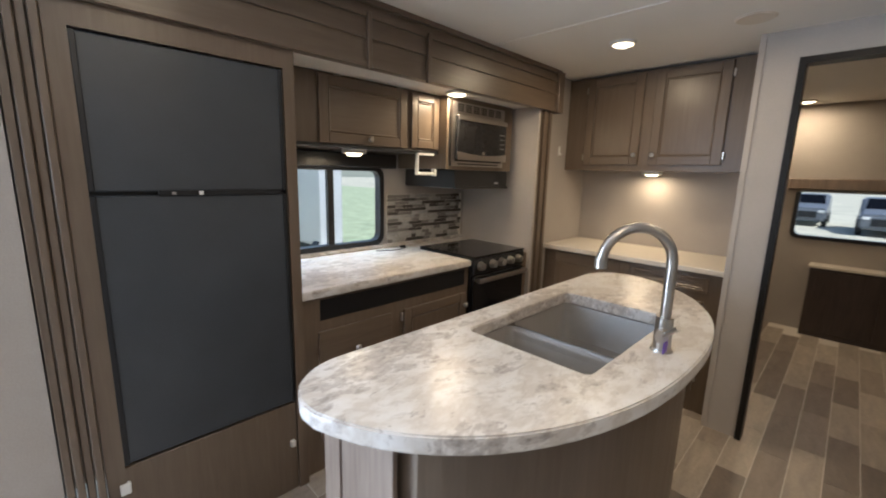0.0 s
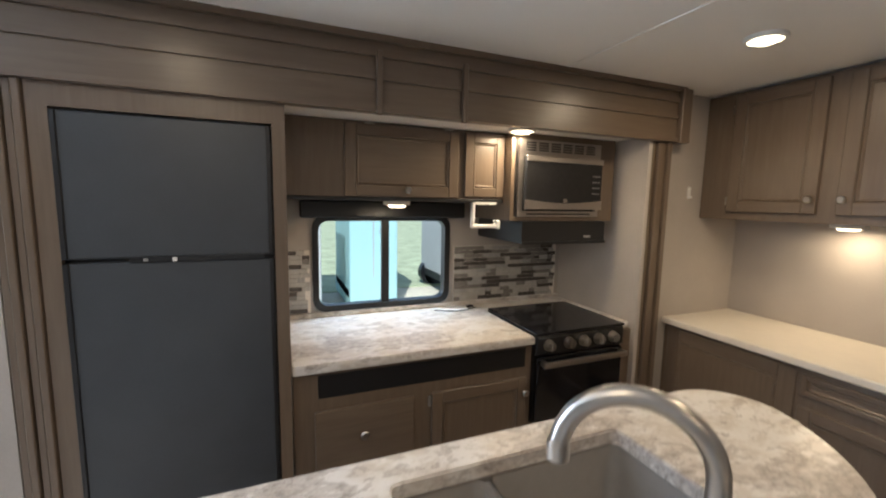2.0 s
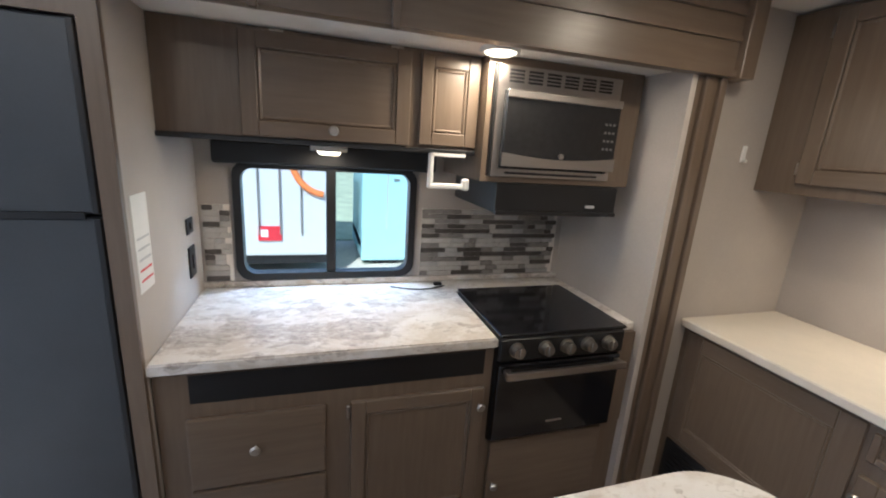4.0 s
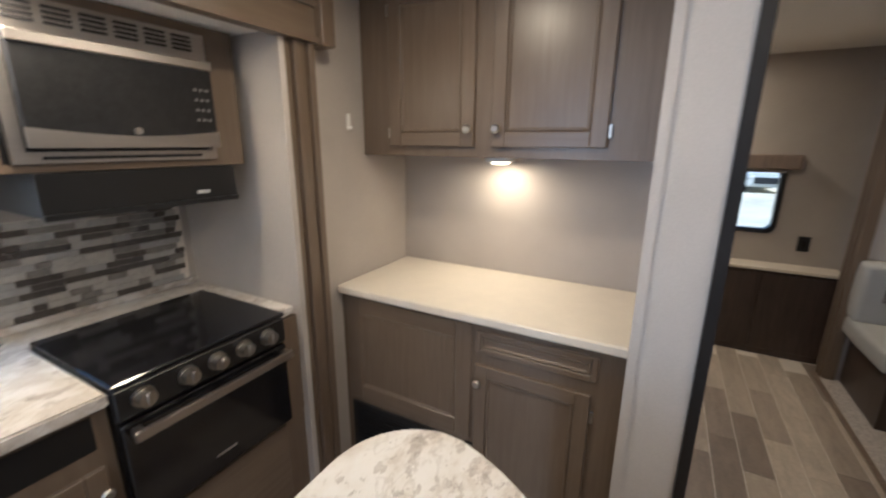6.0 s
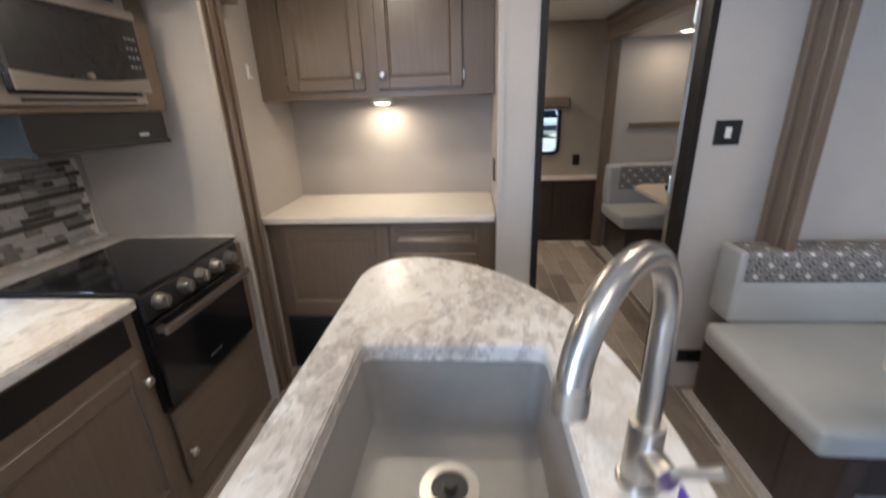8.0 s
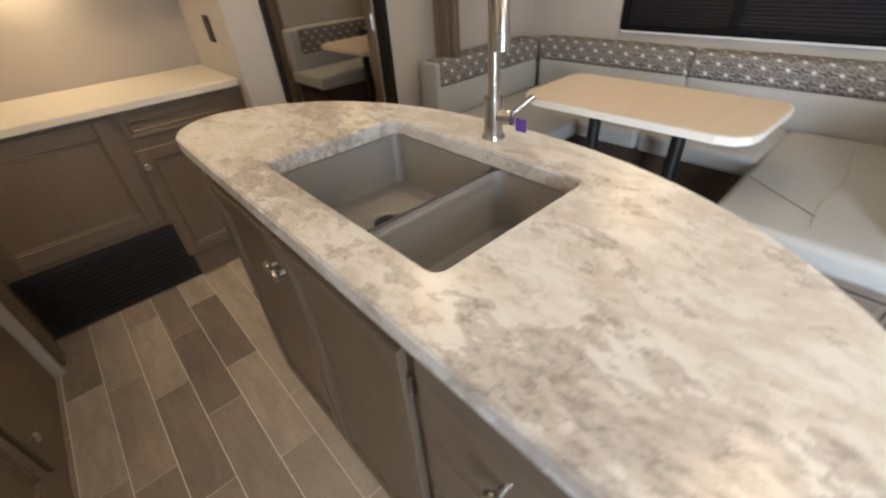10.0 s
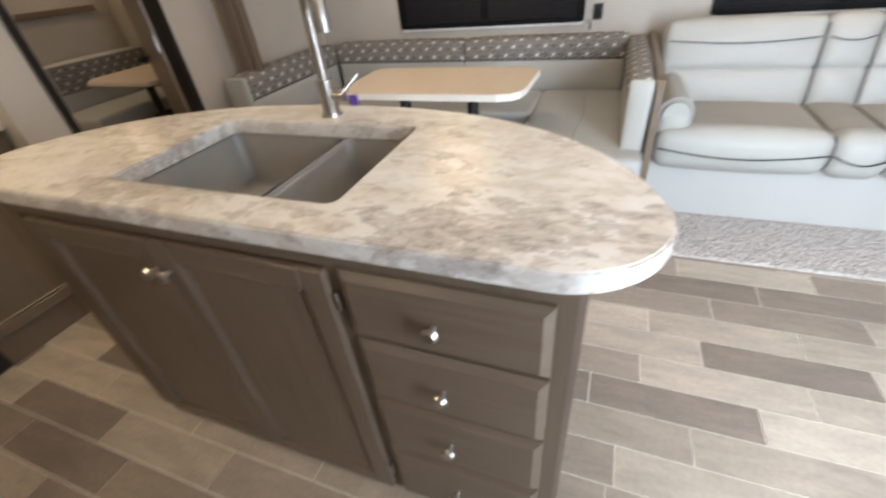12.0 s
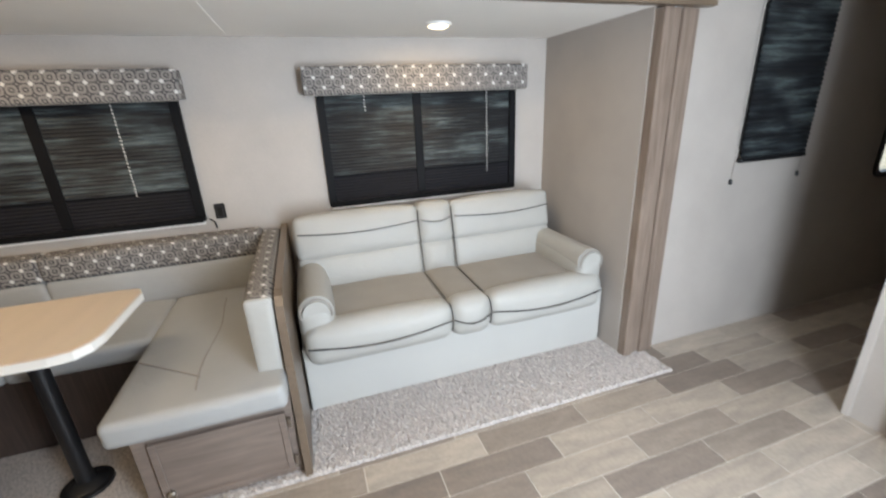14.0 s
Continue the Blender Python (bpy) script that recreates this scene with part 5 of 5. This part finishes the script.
for y, n in ((-1.19, 5), (-1.955, 27), (0.03, 25)):
    b = bmesh.new()
    for i in range(n):
        ball(b, (XB - 0.042, y, 1.5 - i * 0.0185), 0.0042)
    tagged(part("shade_cord", b, WHITE), "white beaded shade pull cord", "cord")


def valance(y0, y1):
    t = thing("window_valance", (XB - 0.05, (y0 + y1) / 2, 1.515), "padded grey patterned valance over a window", "valance", "window valances")
    part("front_board", cushion(bmesh.new(), XB - 0.105, XB - 0.075, y0, y1, 1.515, 1.655, r=0.012, puff=0.004), PATTERN, t, smooth=True)
    for a in (y0, y1 - 0.025):
        part("end_board", bx(XB - 0.08, XB - 0.001, a, a + 0.025, 1.517, 1.653, bevel=0.004), PATTERN, t)
    part("bottom_piping", pipe(bmesh.new(), [(XB - 0.09, y0 + 0.01, 1.515), (XB - 0.09, y1 - 0.01, 1.515)], 0.006), SEATTOP, t)


valance(-2.21, -0.865)
valance(-0.29, 1.02)
outlet("wall_outlet", "x", XB, -1, -0.328, 0.925, 0.055, 0.085, "black outlet on the pale slide-out wall")
b = pipe(bmesh.new(), [(XB - 0.004, -0.27, 0.885), (XB - 0.008, -0.29, 0.87), (XB - 0.006, -0.295, 0.83)], 0.005)
tagged(part("outlet_cable", b, BLACK), "short dark cable below the window", "cable")

# rear passage
sw = thing("passage_shade", (1.52, -3.31, 1.07), "dark pleated shade hanging over the passage window", "window shade")
bm = bmesh.new()
prev = None
for i in range(73):
    z = 1.085 + 0.86 * i / 72
    row = [bm.verts.new((1.505 + (0.0 if i % 2 else 0.01), y, z)) for y in (-3.575, -3.06)]
    if prev:
        bm.faces.new((prev[0], prev[1], row[1], row[0]))
    prev = row
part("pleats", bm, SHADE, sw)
part("bottom_rail", bx(1.50, 1.53, -3.575, -3.06, 1.066, 1.09, bevel=0.01, seg=3), BLACK, sw)
part("head_rail", bx(1.50, 1.538, -3.585, -3.05, 1.94, 1.98, bevel=0.005), BLACK, sw)
for y in (-3.585, -3.05):
    part("pull_cord", pipe(bmesh.new(), [(1.53, y, 1.95), (1.53, y, 0.96)], 0.0014), SEATTOP, sw)
    part("cord_clip", bx(1.525, 1.54, y - 0.006, y + 0.006, 0.945, 0.975, bevel=0.002), BLACK, sw)
window_unit("window_4", "x", 1.54, 0.045, -3.52, -3.10, 1.12, 1.85, 0, "passage window behind a dark shade", inside=-1)
window_unit("window_5", "x", 1.54, 0.045, -4.66, -4.36, 0.89, 1.28, 0, "black-framed window at the end of the passage", inside=-1)
structure("trim_bath_edge", bars((0.748, 0.776, -3.075, -3.012, 0, ZC)), WALL_PALE)
bd = tagged(new("door_2"), "taupe bathroom door standing ajar, with pale edge strips", kind="structure")
ajar = Matrix.Translation((0.535, -2.95, 0)) @ Matrix.Rotation(radians(144), 4, "Z")
for nm, u0, u1, v0, v1, z0, z1, m in (("leaf", 0.0, 0.60, -0.014, 0.014, 0.03, 1.95, TRIM_DULL), ("edge_strip", -0.012, 0.022, -0.02, 0.02, 0.03, 1.95, TRIM), ("bottom_strip", 0.022, 0.60, -0.018, 0.018, 0.03, 0.075, TRIM_DULL),
                                      ("edge_strip", 0.585, 0.61, -0.02, 0.02, 0.03, 1.95, TRIM)):
    q = bx(u0, u1, v0, v1, z0, z1, bevel=0.002)
    bmesh.ops.transform(q, matrix=ajar, verts=q.verts)
    part(nm, q, m, bd)

# ---- bunk room ----
window_unit("window_6", "y", 4.27, 0.045, 0.42, 1.11, 0.915, 1.35, 0, "black-framed bunk room window", inside=-1)
tb = thing("roller_shade_box", (0.77, 4.2, 1.37), "brown fabric shade box over the bunk window", "window shade")
part("box", bx(0.33, 1.20, 4.20, 4.268, 1.355, 1.455, bevel=0.008), TRIM, tb)
part("shade", bx(0.40, 1.13, 4.235, 4.245, 1.33, 1.36), SEATTOP, tb)
bc = thing("bunk_cabinet", (1.05, 4.17, 0.0), "dark brown low cabinet along the bunk room wall", "cabinet")
part("body", bx(0.60, 1.525, 4.095, 4.268, 0.0, 0.645), DARKWOOD, bc)
for a, c in ((0.62, 1.07), (1.08, 1.51)):
    part("door", bx(a, c, 4.083, 4.095, 0.05, 0.625, bevel=0.003), DARKWOOD, bc)
tagged(part("bunk_counter", bx(0.585, 1.53, 4.075, 4.268, 0.648, 0.672, bevel=0.004), CREAM), "cream laminate counter on the low cabinet", "worktop")
outlet("bunk_outlet", "y", 4.27, -1, 1.315, 0.83, 0.07, 0.11, "black outlet on the bunk room wall")
bb = thing("bunk_bench", (1.95, 3.6, 0.014), "grey leatherette bench on a dark base in the bunk room", "bench")
part("base", bx(1.56, 2.44, 3.34, 3.88, 0.014, 0.36), DARKWOOD, bb, "dark wooden base")
part("seat_cushion", cushion(bmesh.new(), 1.50, 2.44, 3.29, 3.88, 0.36, 0.48, r=0.03), VINYL_GREY, bb, smooth=True)
part("back_cushion", cushion(bmesh.new(), 1.50, 2.44, 3.74, 3.89, 0.47, 0.84, r=0.035), VINYL_GREY, bb, smooth=True)
part("head_roll", cushion(bmesh.new(), 1.60, 2.44, 3.725, 3.75, 0.62, 0.835, r=0.012, puff=0.004), PATTERN, bb, "patterned grey inset", smooth=True)
bt = thing("bunk_table", (1.9, 3.0, 0.014), "maple laminate table on a black post in the bunk room", "table")
o = [(1.56, 2.62), (1.66, 2.53), (2.30, 2.53), (2.30, 3.36), (1.66, 3.36), (1.56, 3.27)]
part("tabletop", plate(bmesh.new(), o, 0.71, 0.742, bevel=0.005), TABLETOP, bt)
b = tube(bmesh.new(), (1.80, 2.95, 0.02), (1.80, 2.95, 0.71), 0.03, n=18)
pp = part("post", b, BLACK, bt, smooth=True)
part("foot_plate", tube(bmesh.new(), (1.80, 2.95, 0.014), (1.80, 2.95, 0.04), 0.09, 0.05, 24), BLACK, pp, smooth=True)
br = thing("wall_bar", (1.95, 3.88, 1.18), "dark wooden rail fixed to the bunk slide-out wall", "rail")
part("bar", bx(1.68, 2.3, 3.875, 3.9, 1.16, 1.205, bevel=0.004), CAB_X, br)


# ---- outside ----
structure("ground", bars((-120, 120, -120, 120, -0.78, -0.70)), GROUND, "dry straw-coloured yard")
structure("lawn", bars((-60, -9, -30, 30, -0.70, -0.68)), GRASS, "green grass strip beyond the yard")


def trailer(name, x0, x1, y0, y1, z1, material, label, low=-0.25):
    t = thing(name, ((x0 + x1) / 2, (y0 + y1) / 2, -0.7), label, "trailer")
    part("box", bx(x0, x1, y0, y1, low, z1, bevel=0.05, seg=2), material, t)
    for y in (y0 + (y1 - y0) * 0.4, y0 + (y1 - y0) * 0.6):
        for x in (x0 + 0.2, x1 - 0.2):
            w = bmesh.new()
            tube(w, (x - 0.11, y, -0.37), (x + 0.11, y, -0.37), 0.33, n=24)
            part("wheel", w, BLACK, t, smooth=True)
    part("chassis", bx(x0 + 0.1, x1 - 0.1, y0, y1, -0.4, -0.25), BLACK, t)
    return t


tr = trailer("white_trailer", -8.6, -6.1, -6.0, 0.45, 2.3, TRAILER_WHITE, "white box trailer parked beside the window")
for y in (-0.55, -0.25, 0.05):
    part("latch_bar", pipe(bmesh.new(), [(-6.07, y, 0.1), (-6.07, y, 2.2)], 0.014), STEEL, tr)
pl = part("placard", bx(-6.1, -6.07, -0.57, -0.24, 0.0, 0.22), RED, tr, "red warning placard")
part("print_block", bx(-6.07, -6.066, -0.53, -0.43, 0.06, 0.17), WHITE, pl)
arc = [(-6.08, 0.42 + 0.5 * math.cos(s), 1.27 + 0.55 * math.sin(s)) for s in [radians(165 + 100 * i / 14) for i in range(15)]]
part("stripe", pipe(bmesh.new(), arc, 0.05), ORANGE, tr, "curved orange-red stripe")
t2 = trailer("teal_trailer", -9.0, -7.0, 1.05, 2.0, 2.3, TEAL, "pale teal trailer end parked in the yard", low=-0.62)
part("door_line", bx(-7.0, -6.99, 1.5, 1.52, 0.0, 2.1), GREYSKIN, t2)
part("handle", bx(-7.0, -6.97, 1.62, 1.72, 0.9, 0.93), STEEL, t2)
trailer("grey_trailer", -9.5, -7.2, 3.35, 3.9, 2.4, GREYSKIN, "dark grey trailer parked in the yard")


def parked_car(x, y, label, paint):
    """A vehicle that shows its front to the caravan."""
    t = thing("parked_car", (x, y, -0.7), label, "car", "parked vehicles")
    b = bmesh.new()
    prof = [(-2.2, 0.3), (2.2, 0.3), (2.25, 0.9), (1.9, 1.0), (1.2, 1.55), (-0.5, 1.55), (-1.1, 1.05), (-2.2, 0.9)]
    vs = [[b.verts.new((x + w, y + py, -0.7 + pz)) for py, pz in prof] for w in (-0.85, 0.85)]
    b.faces.new(vs[0])
    b.faces.new(vs[1][::-1])
    for i in range(len(prof)):
        j = (i + 1) % len(prof)
        b.faces.new((vs[0][i], vs[0][j], vs[1][j], vs[1][i]))
    bmesh.ops.recalc_face_normals(b, faces=b.faces)
    bmesh.ops.bevel(b, geom=b.edges[:], offset=0.09, segments=2, affect="EDGES")
    part("body", b, paint, t, smooth=True)
    for py in (-1.4, 1.4):
        for w in (-0.8, 0.8):
            part("wheel", tube(bmesh.new(), (x + w - 0.1, y + py, -0.37), (x + w + 0.1, y + py, -0.37), 0.33, n=20), BLACK, t, smooth=True)
    part("grille", bx(x - 0.5, x + 0.5, y - 2.24, y - 2.19, -0.25, 0.05, bevel=0.02), BLACK, t)
    for w in (-0.66, 0.66):
        part("headlight", bx(x + w - 0.12, x + w + 0.12, y - 2.24, y - 2.18, 0.0, 0.12, bevel=0.02), WHITE, t)
    ws = bmesh.new()
    vs = [ws.verts.new(p) for p in ((x - 0.72, y - 1.09, 0.39), (x + 0.72, y - 1.09, 0.39), (x + 0.66, y - 0.58, 0.82), (x - 0.66, y - 0.58, 0.82))]
    ws.faces.new(vs)
    bmesh.ops.solidify(ws, geom=ws.faces[:], thickness=0.02)
    part("windscreen", ws, BLACKGLASS, t)


for i, x in enumerate((-7.0, -4.1, -0.9, 1.9, 4.6, 7.8, 10.6)):
    far = 24 + (i * 7 % 5)
    parked_car(x, far, "%s vehicle parked in a row across the yard" % ("grey", "white")[i % 3 == 1], (CARPAINT, TRAILER_WHITE)[i % 3 == 1])


# ---- mosaic strips over the worktop ----
def mosaic():
    t = tagged(new("mosaic_backsplash"), "brown, cream and grey glass strip mosaic behind the worktop", "backsplash")
    t.location = (-1.445, 0.6, 0.93)
    bed = [(-0.158, -0.052), (0.775, 1.515)]
    for y0, y1 in bed:
        part("grout_bed", bx(-1.4495, -1.4455, y0, y1, 0.927, 1.262), GROUT, t)
    lens, hgt = (0.04, 0.065, 0.092, 0.125), 0.0238
    shared = {}
    for ln in lens:
        for k in range(4):
            me = bpy.data.meshes.new("strip")
            b = bx(0, 0.006, 0, ln - 0.002, 0, hgt - 0.002)
            b.to_mesh(me)
            b.free()
            me.materials.append(STRIP[k])
            shared[ln, k] = me
    rng = random.Random(5)
    for y0, y1 in bed:
        for r in range(14):
            y = y0
            while y < y1 - 0.039:
                fits = [q for q in lens if y + q <= y1 + 1e-6]
                ln = rng.choice(fits)
                ob = new("strip", shared[ln, rng.choice((0, 0, 1, 1, 2, 2, 3))])
                ob.parent = t
                ob.matrix_parent_inverse = Matrix.Translation(-Vector(t.location))
                ob.location = (-1.446 + rng.uniform(-0.001, 0.001), y, 0.929 + r * hgt)
                y += ln


mosaic()


# ---- floor planks ----
def planks():
    floor = bpy.data.objects["floor"]
    W, L, x_first, y_first, shift = 0.130, 0.517, -0.413, 0.902, 0.19
    me = bpy.data.meshes.new("plank")
    b = bx(0.0018, W - 0.0018, 0.0018, L - 0.0018, -0.002, 0.0012)
    b.to_mesh(me)
    b.free()
    me.materials.append(TILE)
    rest = bmesh.new()
    count = 0
    for i in range(-4, 16):
        off = {-2: 1.302, -1: 1.122, 0: 0.902, 1: 1.078, 4: -0.618, 5: -0.838, 6: -1.045, 7: -0.695, 8: -0.905, 9: -0.73, 10: -0.97, 11: -1.16, 12: -0.865}.get(i, y_first + i * shift)
        for j in range(-14, 8):
            y = off + j * L - L * math.floor((off - y_first) / L)
            if y < -5.5 or y + L > 4.4:
                continue
            x = x_first + i * W
            if -2.95 < y < 2.3 and count < 300 and x > -0.8:
                ob = new("plank", me)
                ob.parent = floor
                ob.location = (x, y, 0.0005)
                count += 1
            else:
                box(rest, x + 0.0018, x + W - 0.0018, y + 0.0018, y + L - 0.0018, -0.0015, 0.0017)
    rs = part("plank_rest", rest, TILE, floor)
    tagged(rs, kind="stuff")


planks()
